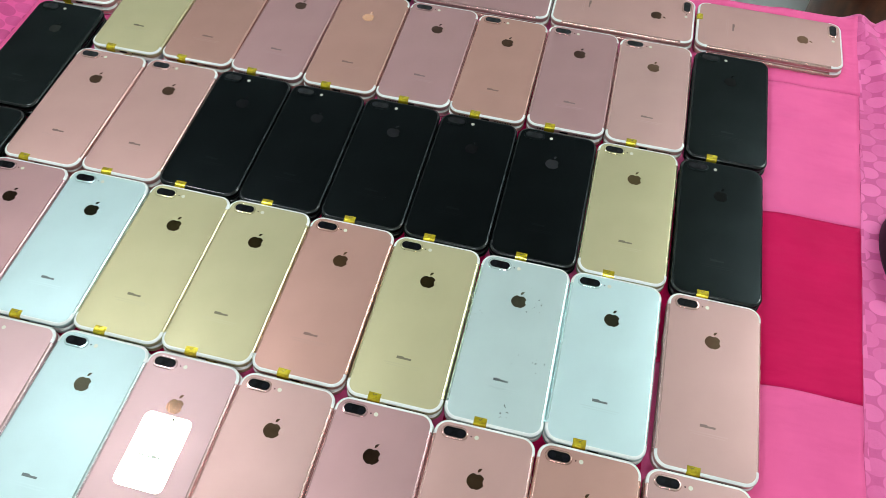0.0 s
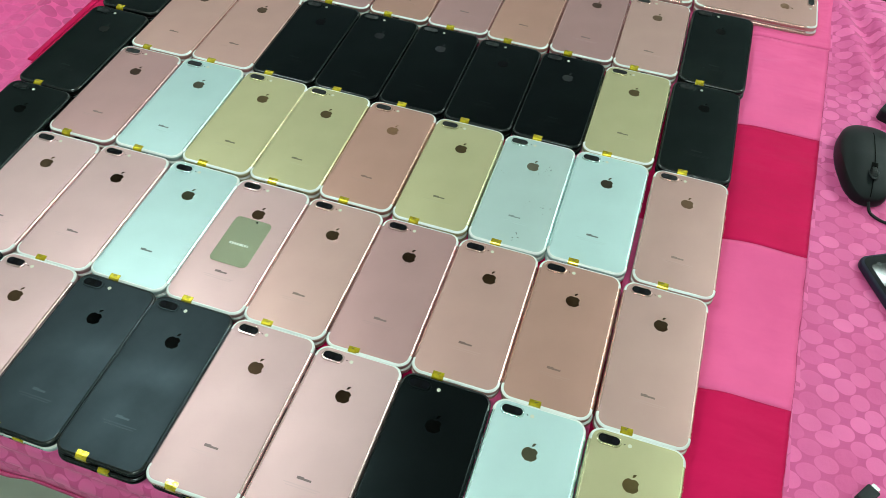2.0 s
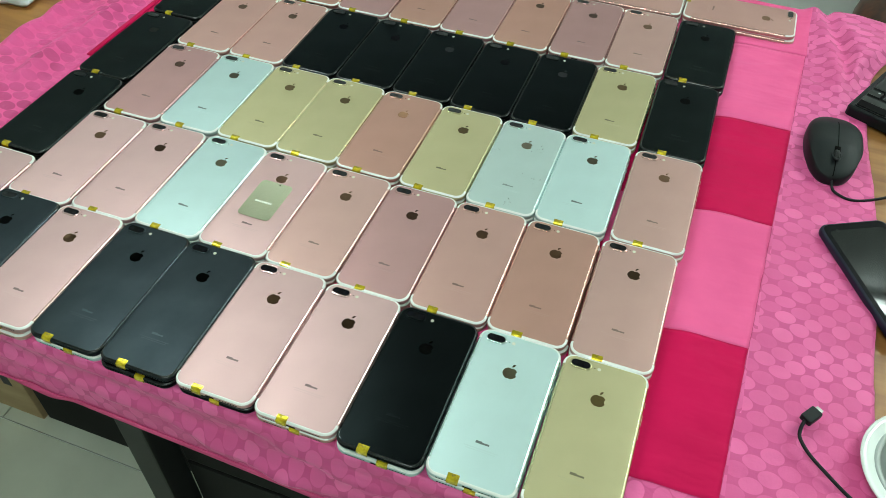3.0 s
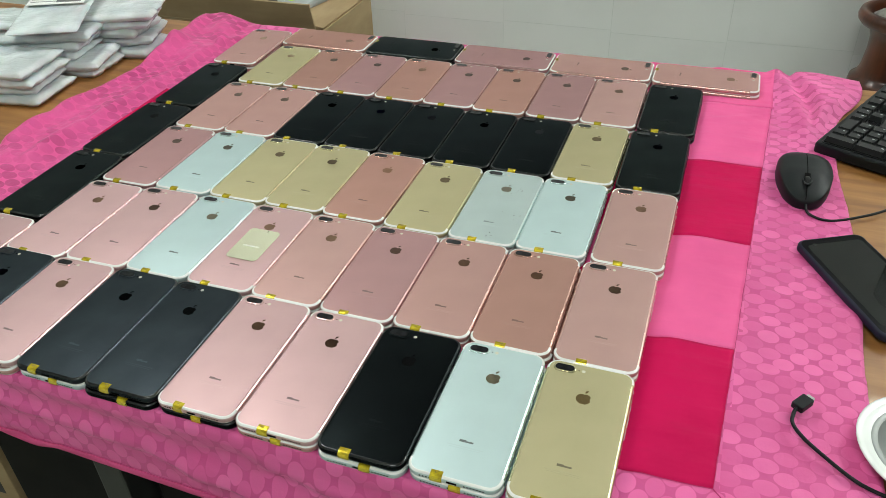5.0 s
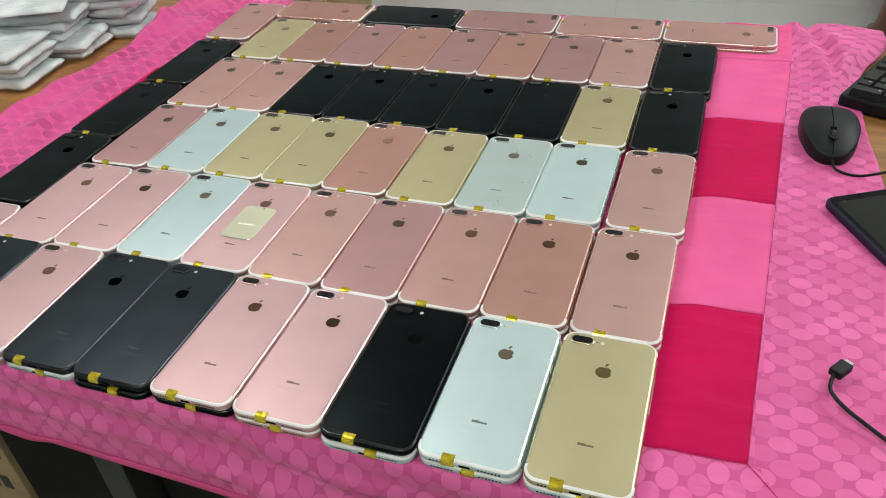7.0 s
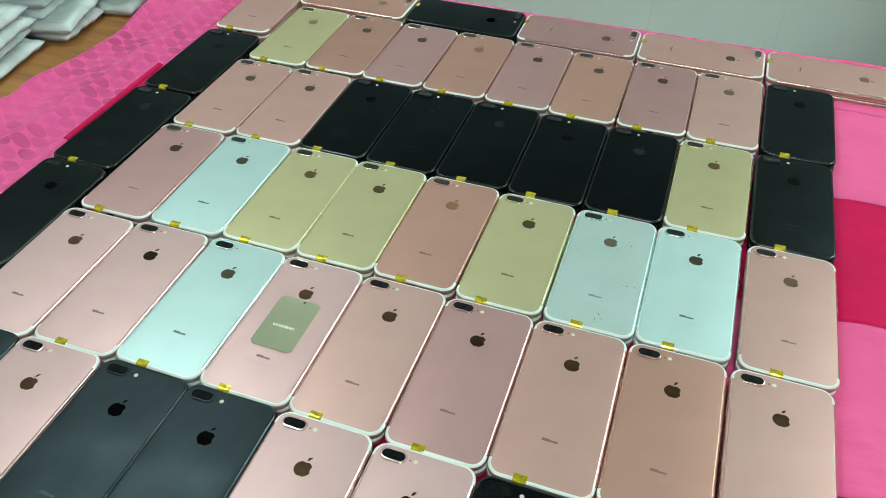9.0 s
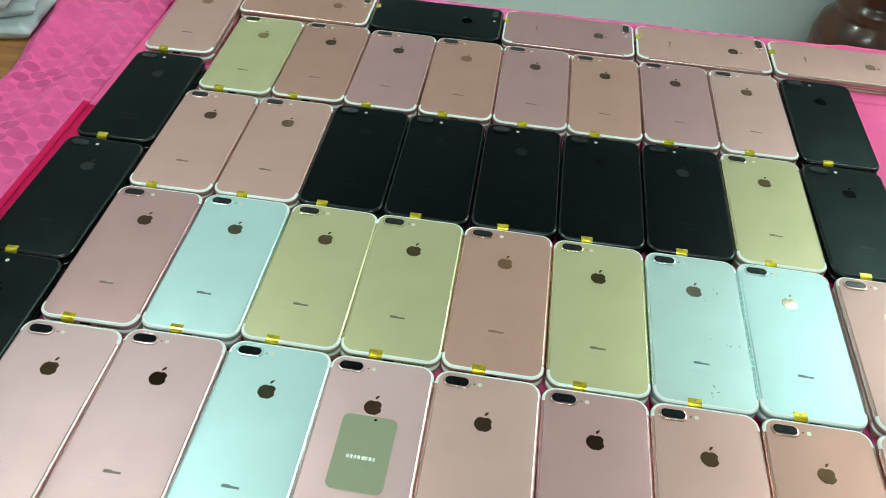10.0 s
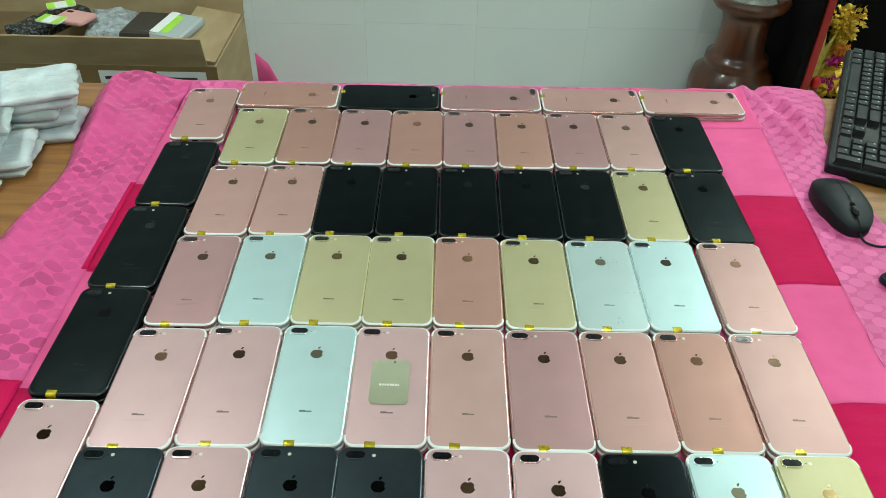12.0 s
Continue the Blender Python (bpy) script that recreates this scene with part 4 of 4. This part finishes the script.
part("cord", tube([(-0.0045, -0.0062, 0.0032), (-0.0070, -0.0135, 0.0024), (-0.0075, -0.0235, 0.0014), (-0.0005, -0.0350, 0.0004), (0.0125, -0.0460, -0.0017), (0.0375, -0.0640, -0.0047), (0.0595, -0.0710, -0.0070), (0.095, -0.0780, -0.0086), (0.14, -0.085, -0.0118)], 0.0016), PLASTIC, t, smooth=True)

t = thing("dish", "shallow round white ceramic dish with a grey ring", "dish", pose(0.5490, -0.1720, TOP + 0.0035))
part("bowl", lathe([(0.030, 0.0), (0.040, 0.0), (0.055, 0.010), (0.0602, 0.0155), (0.0605, 0.0165), (0.0590, 0.0172), (0.0545, 0.0160), (0.050, 0.0142), (0.030, 0.0132), (0.001, 0.0132)], 48), CERAMIC, t, smooth=True)
part("ring", lathe([(0.0440, 0.0138), (0.0445, 0.0143), (0.0480, 0.0146), (0.0490, 0.0139)], 48), GREYRING, t, smooth=True)

t = thing("drinking_glass", "clear faceted drinking glass standing on the table", "glass", pose(0.574, 0.112, TOP))
part("tumbler", lathe([(0.026, 0.0), (0.030, 0.004), (0.034, 0.07), (0.0325, 0.0705), (0.0285, 0.008), (0.001, 0.007)], 12), GLASS, t)

# ---------------------------------------------------------------- parcels
parcel_rng = random.Random(3)


def parcel(x, y, z, w, l, h, rz, tilt=0.0, seed=0.0, labelled=False):
    x -= 0.012
    t = thing("parcel", "white plastic mailing bag, flat and crumpled, " + ("with a printed label" if labelled else "in a stack"), "parcel", pose(x, y, z, tilt, 0, rz), "stacked parcels")
    nu, nv = 30, 24
    bm = bmesh.new()

    def sheet(sign):
        rows = []
        for i in range(nu + 1):
            row = []
            for j in range(nv + 1):
                a, b = 2 * i / nu - 1, 2 * j / nv - 1
                edge = max(abs(a), abs(b))
                fill = max(1 - (abs(a) ** 18 + abs(b) ** 16), 0.0) ** 0.36
                px = a * w / 2 + 0.003 * noise.noise((b * 3 + seed, seed, 1.0))
                py = b * l / 2 + 0.003 * noise.noise((a * 3 + seed, seed, 2.0))
                crease = 0.0008 * noise.noise((px * 38 + seed, py * 38, seed)) + 0.0025 * noise.noise((px * 14, py * 14 + seed, seed * 2)) - 0.0042 * abs(noise.noise((px * 24 + py * 18 + seed, seed, 3.0))) - 0.0012 * abs(noise.noise((px * 70 - py * 55, seed, 6.0)))
                sag = 0.0012 * (1 - fill) * noise.noise((px * 20, py * 20, seed * 5))
                row.append(bm.verts.new((px, py, h / 2 + sign * (h / 2 * fill + 0.0003) + (crease if sign > 0 else 0.3 * crease) * fill + sag)))
            rows.append(row)
        for i in range(nu):
            for j in range(nv):
                q = (rows[i][j], rows[i + 1][j], rows[i + 1][j + 1], rows[i][j + 1])
                bm.faces.new(q if sign > 0 else tuple(reversed(q)))
        return rows

    up, down = sheet(1), sheet(-1)
    rim = [(i, 0) for i in range(nu)] + [(nu, j) for j in range(nv)] + [(i, nv) for i in range(nu, 0, -1)] + [(0, j) for j in range(nv, 0, -1)]
    for (i, j), (k, m) in zip(rim, rim[1:] + rim[:1]):
        bm.faces.new((down[i][j], down[k][m], up[k][m], up[i][j]))
    part("bag", bm, POLY, t, smooth=True)
    if labelled:
        lab = part("label", box(bmesh.new(), -w * 0.42, w * 0.42, l * 0.02, l * 0.46, h + 0.003, h + 0.0035), PAPER, t, "white printed shipping label")
        bm = bmesh.new()
        for k in range(8):
            y0 = l * 0.44 - k * l * 0.05
            box(bm, -w * 0.38, -w * 0.38 + w * (0.25 + 0.5 * ((k * 7) % 5) / 5), y0 - 0.0016, y0, h + 0.0034, h + 0.0038)
        box(bm, 0.0, w * 0.36, l * 0.06, l * 0.11, h + 0.0034, h + 0.0038)
        part("print", bm, INK_SOFT, lab, "lines of grey print")
    return t


def stack(x, y, sizes, seed, labelled=False, rz=0, base=0.0):
    z = TOP + 0.001 + base
    for k, (w, l, h) in enumerate(sizes):
        parcel(x + parcel_rng.uniform(-0.012, 0.012), y + parcel_rng.uniform(-0.012, 0.012), z, w, l, h, rz + parcel_rng.uniform(-9, 9), 0, seed + k * 1.7, labelled and k == len(sizes) - 1)
        z += h * 0.97


def pile(x, y, count, w, l, h, seed, rz=0.0, base=0.0):
    stack(x, y, [(w * parcel_rng.uniform(0.94, 1.05), l * parcel_rng.uniform(0.92, 1.06), h * parcel_rng.uniform(0.85, 1.15)) for _ in range(count)], seed, rz=rz, base=base)


pile(-0.742, 0.212, 4, 0.178, 0.108, 0.0150, 1.0, 6)
pile(-0.728, 0.316, 2, 0.180, 0.098, 0.0135, 7.0, 8)
pile(-0.752, 0.325, 3, 0.165, 0.104, 0.0150, 11.0, 10, 0.026)
parcel(-0.80, 0.330, TOP + 0.072, 0.18, 0.11, 0.011, 14, -3, 30.0)
parcel(-0.735, 0.352, TOP + 0.086, 0.115, 0.18, 0.010, 24, 6, 33.0, True)
pile(-0.690, 0.425, 5, 0.155, 0.097, 0.0160, 21.0, 14)

# ---------------------------------------------------------------- behind the table: box, vase, statue
carton = thing("cardboard_box", "open brown cardboard box with white labels, full of packages", "box", pose(-0.888, 1.075, 0.0))
bw, bl, bh, th = 0.66, 0.28, 0.615, 0.005
for name, a in (("front_panel", (-bw / 2, bw / 2, -bl / 2, -bl / 2 + th)), ("back_panel", (-bw / 2, bw / 2, bl / 2 - th, bl / 2)),
                ("side_panel", (-bw / 2, -bw / 2 + th, -bl / 2 + th, bl / 2 - th)), ("side_panel", (bw / 2 - th, bw / 2, -bl / 2 + th, bl / 2 - th))):
    part(name, box(bmesh.new(), *a, 0.0, bh), CARD, carton)
part("flap", box(bmesh.new(), -bw / 2 + 0.004, bw / 2 - 0.02, -th, 0, 0, 0.07, 0.001), CARD, carton, m=pose(0, -bl / 2 + th, bh, 14, 0, 0))
part("flap", box(bmesh.new(), 0, th, -bl / 2 + 0.01, bl / 2 - 0.005, 0, 0.105, 0.001), CARD, carton, m=pose(bw / 2 - th, 0, bh, 0, -80, 0))
part("flap", box(bmesh.new(), 0, th, -bl / 2, bl / 2, 0, 0.13, 0.001), CARD, carton, m=pose(-bw / 2 + 0.001, 0, bh, 0, -30, 0))
part("flap", box(bmesh.new(), -bw / 2, bw / 2, 0, th, 0, 0.15, 0.001), CARD, carton, m=pose(0, bl / 2 - th, bh, -14, 0, 0))
part("base", box(bmesh.new(), -bw / 2 + th, bw / 2 - th, -bl / 2 + th, bl / 2 - th, 0.0, th), CARD, carton)
part("packing_tape", box(bmesh.new(), -bw / 2, bw / 2, -bl / 2 - 0.0006, -bl / 2 - 0.0002, bh - 0.050, bh - 0.002), PACKTAPE, carton, "strip of brown packing tape")
for x0, x1 in ((-0.10, 0.035), (0.075, 0.18), (0.20, 0.305)):
    lab = part("label", box(bmesh.new(), x0, x1, -bl / 2 - 0.001, -bl / 2 - 0.0003, bh - 0.135, bh - 0.014), PAPER, carton, "white paper label")
    bm = bmesh.new()
    for k in range(5):
        box(bm, x0 + 0.012, x1 - 0.02 - 0.012 * (k % 3), -bl / 2 - 0.0013, -bl / 2 - 0.0009, bh - 0.034 - 0.018 * k, bh - 0.027 - 0.018 * k)
    part("print", bm, INK, lab, "bars of black print")

GREY_BAG = mat("bubble_wrap", (0.70, 0.74, 0.75), 0.18)
GREY_BAG.node_tree.nodes["Principled BSDF"].inputs["Alpha"].default_value = 0.85
vary(GREY_BAG, (0.62, 0.66, 0.68), (0.34, 0.37, 0.39), 60.0, 3.0)
bump(GREY_BAG, 110.0, 1.0, 0.010)
DARK_WRAP = mat("dark_bubble_wrap", (0.03, 0.03, 0.032), 0.2)
vary(DARK_WRAP, (0.02, 0.02, 0.022), (0.14, 0.15, 0.16), 140.0, 2.0, low=0.5, high=0.62)
bump(DARK_WRAP, 160.0, 1.0, 0.008)
GREEN = mat("green_print", (0.42, 0.75, 0.05), 0.4)
PINK_CASE = mat("pink_case", (0.72, 0.36, 0.34), 0.4)
BROWN_BAG = mat("dark_brown_bag", (0.035, 0.025, 0.018), 0.5)
GREY_CARD = mat("grey_card", (0.42, 0.45, 0.46), 0.5)


def packet(name, label, x, y, z, w, l, h, rx, ry, rz, material, crumple=0.0):
    t = thing(name, label, "packet", pose(x, y, z, rx, ry, rz), "goods in the box")
    bm = slab(w, l, h, 0.008, h * 0.4, 4, 2)
    if crumple:
        bmesh.ops.triangulate(bm, faces=[f for f in bm.faces if len(f.verts) > 4])
        for _ in range(3):
            bmesh.ops.subdivide_edges(bm, edges=[e for e in bm.edges if e.calc_length() > 0.018], cuts=1)
            bmesh.ops.triangulate(bm, faces=[f for f in bm.faces if len(f.verts) > 4])
        for v in bm.verts:
            v.co += crumple * noise.noise_vector(v.co * 35)
    part("wrap", bm, material, t, smooth=bool(crumple))
    return t


packet("bubble_wrap", "dark bubble wrap bag in the cardboard box", -0.985, 1.120, 0.612, 0.075, 0.19, 0.03, 0, 4, -28, DARK_WRAP, 0.006)
packet("bubble_wrap", "crumpled clear bubble wrap in the cardboard box", -0.832, 1.095, 0.608, 0.095, 0.15, 0.04, 0, 3, 10, GREY_BAG, 0.012)
packet("padded_bag", "dark brown padded bag in the cardboard box", -0.742, 1.070, 0.630, 0.078, 0.125, 0.025, 0, 0, -5, BROWN_BAG)
t = packet("carton_sleeve", "grey packet with a lime green stripe", -0.672, 1.062, 0.632, 0.080, 0.125, 0.022, 0, 5, -10, GREY_CARD)
part("panel", box(bmesh.new(), -0.036, -0.016, -0.056, 0.056, 0.0222, 0.0228), PAPER, t, "white panel")
part("stripe", box(bmesh.new(), -0.016, 0.002, -0.050, 0.040, 0.0222, 0.0228), GREEN, t, "lime green stripe")
t = packet("phone_case", "pink phone case in the cardboard box", -0.898, 1.070, 0.655, 0.080, 0.062, 0.010, 0, 0, -20, PINK_CASE)
part("camera_window", slab(0.016, 0.009, 0.001, 0.004, 0.0003, 4, 1, off=(-0.024, 0.016, 0.0097)), GLASS_BLACK, t, "black camera window")
for x, y, z, rz in ((-0.940, 1.050, 0.662, -16), (-0.955, 1.140, 0.660, 30)):
    t = packet("paper_card", "white card with lime green edges in the cardboard box", x, y, z, 0.062, 0.040, 0.003, 0, 0, rz, PAPER)
    for e in (-0.022, 0.020):
        part("edge", box(bmesh.new(), e - 0.008, e + 0.008, -0.019, 0.019, 0.0031, 0.0036), GREEN, t, "lime green edge")

vase = thing("wooden_pedestal", "dark varnished turned wooden pedestal with a rounded foot", "pedestal", pose(0.752, 1.475, 0.0))
part("turned_body", lathe([(0.125, 0.0), (0.125, 0.20), (0.13, 0.26), (0.118, 0.285), (0.116, 0.30), (0.118, 0.34), (0.110, 0.375), (0.088, 0.395), (0.084, 0.402), (0.088, 0.410), (0.086, 0.425), (0.074, 0.432), (0.071, 0.44),
    (0.066, 0.455), (0.062, 0.50), (0.063, 0.53), (0.070, 0.555), (0.092, 0.565), (0.101, 0.575), (0.103, 0.585), (0.099, 0.597), (0.085, 0.600), (0.078, 0.590), (0.070, 0.575), (0.002, 0.57)], 48), DARKWOOD, vase, smooth=True)
ASH = mat("pale_ash", (0.45, 0.44, 0.40), 0.9)
vary(ASH, (0.55, 0.54, 0.5), (0.25, 0.24, 0.22), 40.0)
bm = lathe([(0.076, 0.0), (0.06, 0.012), (0.03, 0.02), (0.001, 0.022)], 24)
for v in bm.verts:
    v.co += 0.006 * noise.noise_vector(v.co * 60)
part("crumpled_filling", bm, ASH, vase, "pale crumpled filling", m=pose(0, 0, 0.576), smooth=True)

# ---------------------------------------------------------------- small shrine behind the table
DARKBOARD = mat("black_board", (0.006, 0.005, 0.005), 0.8)
DARKBOARD.node_tree.nodes["Principled BSDF"].inputs["Specular IOR Level"].default_value = 0.1
REDEDGE = mat("red_edge", (0.38, 0.014, 0.012), 0.4)
GOLD = mat("gilded", (0.80, 0.52, 0.05), 0.35, 0.35)
bump(GOLD, 90.0, 0.8, 0.01)
BRASS = mat("polished_brass", (0.75, 0.55, 0.10), 0.15, 1.0)
MAGENTA = mat("magenta_fabric", (0.58, 0.03, 0.26), 0.6)
SCARLET = mat("scarlet_bead", (0.55, 0.012, 0.012), 0.3)
LEAFGREEN = mat("dark_feather", (0.015, 0.05, 0.03), 0.5)
vary(LEAFGREEN, (0.02, 0.06, 0.035), (0.01, 0.02, 0.03), 30.0)

t = thing("cabinet", "black open cabinet with a dark red front edge", "cabinet", pose(0.0, 0.0, 0.0))
part("side_panel", box(bmesh.new(), 0.872, 0.892, 1.34, 1.64, 0.0, 1.1, 0.002), DARKBOARD, t)
part("edge_strip", box(bmesh.new(), 0.893, 0.912, 1.335, 1.355, 0.0, 1.1, 0.002), REDEDGE, t, "dark red edge strip")
part("back_panel", box(bmesh.new(), 0.893, 1.55, 1.62, 1.64, 0.0, 1.1), DARKBOARD, t)
part("shelf", box(bmesh.new(), 0.893, 1.55, 1.36, 1.62, 0.322, 0.342, 0.002), DARKBOARD, t)

bm = bmesh.new()
for r, x, y, z, sx, sz in ((0.055, 0, 0, 0.035, 1.2, 0.65), (0.040, 0, 0, 0.085, 1.0, 1.1), (0.026, 0, -0.005, 0.145, 1.0, 1.0), (0.024, 0, 0, 0.175, 1.0, 1.2), (0.014, 0, 0, 0.215, 1.0, 1.9), (0.018, 0.045, -0.01, 0.07, 1.6, 0.7), (0.018, -0.045, -0.01, 0.07, 1.6, 0.7)):
    bmesh.ops.create_icosphere(bm, subdivisions=3, radius=r, matrix=pose(x, y, z) @ Matrix.Diagonal((sx, 1, sz, 1)))
statue = part("statue", bm, GOLD, None, smooth=True)
statue.matrix_basis = pose(1.012, 1.465, 0.342)
tagged(statue, "small gilded seated statue on a dark shelf", "statue")


def petals(name, label, x, y, z, count, spread_r, size, material, seed):
    rnd = random.Random(seed)
    t = thing(name, label, "garland", pose(x, y, z), "garlands")
    bm = bmesh.new()
    for _ in range(count):
        a, r = rnd.uniform(0, 6.283), spread_r * math.sqrt(rnd.random())
        m = pose(r * math.cos(a), 0.5 * r * math.sin(a), rnd.uniform(0, spread_r), rnd.uniform(0, 360), rnd.uniform(0, 360), rnd.uniform(0, 360))
        w = size * rnd.uniform(0.6, 1.2)
        vs = [bm.verts.new(m @ Vector(p)) for p in ((0, 0, 0), (w * 0.5, w * 0.5, w * 0.15), (0, w * 1.4, 0), (-w * 0.5, w * 0.5, w * 0.15))]
        bm.faces.new(vs)
    part("petals", bm, material, t)


YELLOW = mat("yellow_leaf", (0.72, 0.56, 0.10), 0.5)
vary(YELLOW, (0.78, 0.62, 0.12), (0.50, 0.36, 0.05), 50.0)
ORANGE = mat("orange_flower", (0.75, 0.26, 0.02), 0.5)
petals("garland", "gold tinsel leaves on the shelf at the statue's foot", 1.005, 1.405, 0.342, 150, 0.050, 0.016, GOLD, 4)
petals("garland", "gold tinsel leaves on the shelf beside a scarlet bead", 0.955, 1.405, 0.342, 70, 0.032, 0.014, YELLOW, 6)
petals("garland", "magenta cloth flowers at the statue's foot", 0.985, 1.400, 0.365, 110, 0.026, 0.012, MAGENTA, 3)
petals("garland", "magenta cloth flowers at the statue's foot", 1.022, 1.400, 0.368, 90, 0.024, 0.012, MAGENTA, 7)
petals("garland", "magenta flower rosette on the statue's breast", 1.005, 1.415, 0.430, 120, 0.022, 0.012, MAGENTA, 8)
petals("garland", "orange flower collar round the statue's neck", 1.008, 1.420, 0.460, 130, 0.022, 0.010, ORANGE, 9)
petals("garland", "gold tinsel crown over the statue", 1.006, 1.430, 0.500, 120, 0.026, 0.013, GOLD, 1)
petals("garland", "tall gold tinsel plume over the statue", 0.995, 1.420, 0.540, 190, 0.046, 0.012, GOLD, 2)
petals("feather_fan", "dark green feathers behind the statue", 0.97, 1.55, 0.50, 160, 0.09, 0.03, LEAFGREEN, 5)
t = thing("leaf_spray", "long pale yellow leaves leaning beside the statue", "garland", pose(0.962, 1.425, 0.36), "garlands")
for k in range(9):
    bm = bmesh.new()
    lean, tall = -0.030 + 0.0075 * k, 0.10 + 0.022 * ((k * 5) % 4)
    ring = []
    for q in range(7):
        f = q / 6
        wide = 0.0065 * math.sin(math.pi * min(0.12 + 0.88 * f, 1.0)) + 0.0003
        mid_x = lean * f * (0.4 + 0.6 * f)
        ring.append([bm.verts.new((mid_x + sx * wide, 0.004 * math.sin(3 * f + k) + dy, tall * f)) for sx, dy in ((-1, 0), (0, -0.0015), (1, 0))])
    for p, q in zip(ring, ring[1:]):
        for i in range(2):
            bm.faces.new((p[i], p[i + 1], q[i + 1], q[i]))
    part("leaf", bm, YELLOW, t, smooth=True)
t = thing("bead_ball", "glossy scarlet oval bead among tinsel beside the statue", "ball", pose(0.952, 1.385, 0.388))
bm = bmesh.new()
bmesh.ops.create_icosphere(bm, subdivisions=3, radius=0.0135, matrix=Matrix.Diagonal((1, 1, 1.4, 1)))
part("ball", bm, SCARLET, t, smooth=True)
t = thing("bead_ball", "small shiny gilded ball on the statue's rosette", "ball", pose(1.007, 1.392, 0.440))
bm = bmesh.new()
bmesh.ops.create_icosphere(bm, subdivisions=3, radius=0.010)
part("ball", bm, BRASS, t, smooth=True)
t = thing("power_cable", "white power cable hanging in front of the shrine", "cable", pose(0, 0, 0))
part("cord", tube([(1.02, 1.30, 1.1), (1.00, 1.30, 0.78), (1.02, 1.30, 0.66), (1.07, 1.30, 0.58), (1.13, 1.30, 0.53), (1.2, 1.30, 0.50), (1.3, 1.30, 0.0)], 0.006), WHITE_METAL, t, smooth=True)

# a pink cloth hanging behind the box
t = thing("hanging_cloth", "pink cloth hanging down behind the cardboard box", "cloth", pose(-0.545, 1.45, -0.09))
bm = bmesh.new()
g = [[bm.verts.new((0.03 * i - 0.06, 0.02 * math.sin(i * 1.9), 0.062 + 0.055 * (8 - j) * (1 - 0.10 * i))) for j in range(9)] for i in range(7)]
for i in range(6):
    for j in range(8):
        bm.faces.new((g[i][j], g[i][j + 1], g[i + 1][j + 1], g[i + 1][j]))
ob = part("fold", bm, PINK, t, smooth=True)
ob.modifiers.new("thickness", "SOLIDIFY").thickness = 0.003

# ---------------------------------------------------------------- under the table
t = thing("under_desk_cabinet", "dark grey cabinet standing under the table", "cabinet")
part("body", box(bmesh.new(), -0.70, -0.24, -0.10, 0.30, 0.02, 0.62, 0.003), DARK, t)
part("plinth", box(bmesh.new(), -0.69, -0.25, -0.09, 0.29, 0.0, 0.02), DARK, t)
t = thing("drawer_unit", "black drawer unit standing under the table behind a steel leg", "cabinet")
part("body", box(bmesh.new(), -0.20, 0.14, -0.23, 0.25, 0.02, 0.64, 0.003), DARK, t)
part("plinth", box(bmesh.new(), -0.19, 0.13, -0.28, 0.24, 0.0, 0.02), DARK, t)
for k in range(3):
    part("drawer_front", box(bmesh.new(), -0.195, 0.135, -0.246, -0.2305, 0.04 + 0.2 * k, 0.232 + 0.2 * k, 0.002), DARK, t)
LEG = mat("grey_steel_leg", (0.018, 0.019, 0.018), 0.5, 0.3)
t = thing("steel_leg", "grey square steel leg under the table", "table leg")
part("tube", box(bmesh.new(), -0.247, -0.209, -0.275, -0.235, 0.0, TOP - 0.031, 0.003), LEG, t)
t = thing("cardboard_box", "brown cardboard carton with black print standing on the floor", "box", pose(-0.91, 0.10, 0))
part("body", box(bmesh.new(), -0.20, 0.19, -0.20, 0.2, 0.0, 0.46, 0.004), CARD, t)
for k in range(5):
    part("print", box(bmesh.new(), 0.03 + 0.031 * k, 0.052 + 0.031 * k, -0.2008, -0.2002, 0.19, 0.225), INK, t)
    part("print", box(bmesh.new(), 0.02 + 0.030 * k, 0.040 + 0.030 * k, -0.2008, -0.2002, 0.10, 0.135), INK, t)
part("print", box(bmesh.new(), 0.02, 0.17, -0.2008, -0.2002, 0.30, 0.312), INK, t)

# ---------------------------------------------------------------- wall and floor tiles
TW, TH = 0.335, 0.50
bm = box(bmesh.new(), -TW / 2 + 0.0006, TW / 2 - 0.0006, -0.0007, 0.0, -TH / 2 + 0.0006, TH / 2 - 0.0006, 0.0004)
tile_mesh = bpy.data.meshes.new("tile")
bm.to_mesh(tile_mesh)
bm.free()
tile_mesh.materials.append(TILE)
tile_rng = random.Random(5)
for i in range(-6, 7):
    for j in range(-1, 5):
        x, z = 0.021 + TW * (i + 0.5), 0.412 + TH * (j + 0.5) + 0.008 * (i % 2)
        if x - TW / 2 > X0 and x + TW / 2 < X1 and z + TH / 2 < CEIL_Z and z - TH / 2 > -0.2:
            ob = new("tile", tile_mesh)
            ob.parent = wall_north
            ob.matrix_basis = pose(x, WALL_Y - 0.0002 + tile_rng.uniform(-0.0004, 0), z)
FT = 0.40
bm = box(bmesh.new(), -FT / 2 + 0.0015, FT / 2 - 0.0015, -FT / 2 + 0.0015, FT / 2 - 0.0015, -0.0058, 0.0, 0.001)
floor_mesh = bpy.data.meshes.new("floor_tile")
bm.to_mesh(floor_mesh)
bm.free()
floor_mesh.materials.append(FLOOR)
for i in range(11):
    for j in range(10):
        ob = new("floor_tile", floor_mesh)
        ob.parent = floor
        ob.matrix_basis = pose(X0 + 0.40 + FT * i, Y0 + 0.275 + FT * j, 0.0)
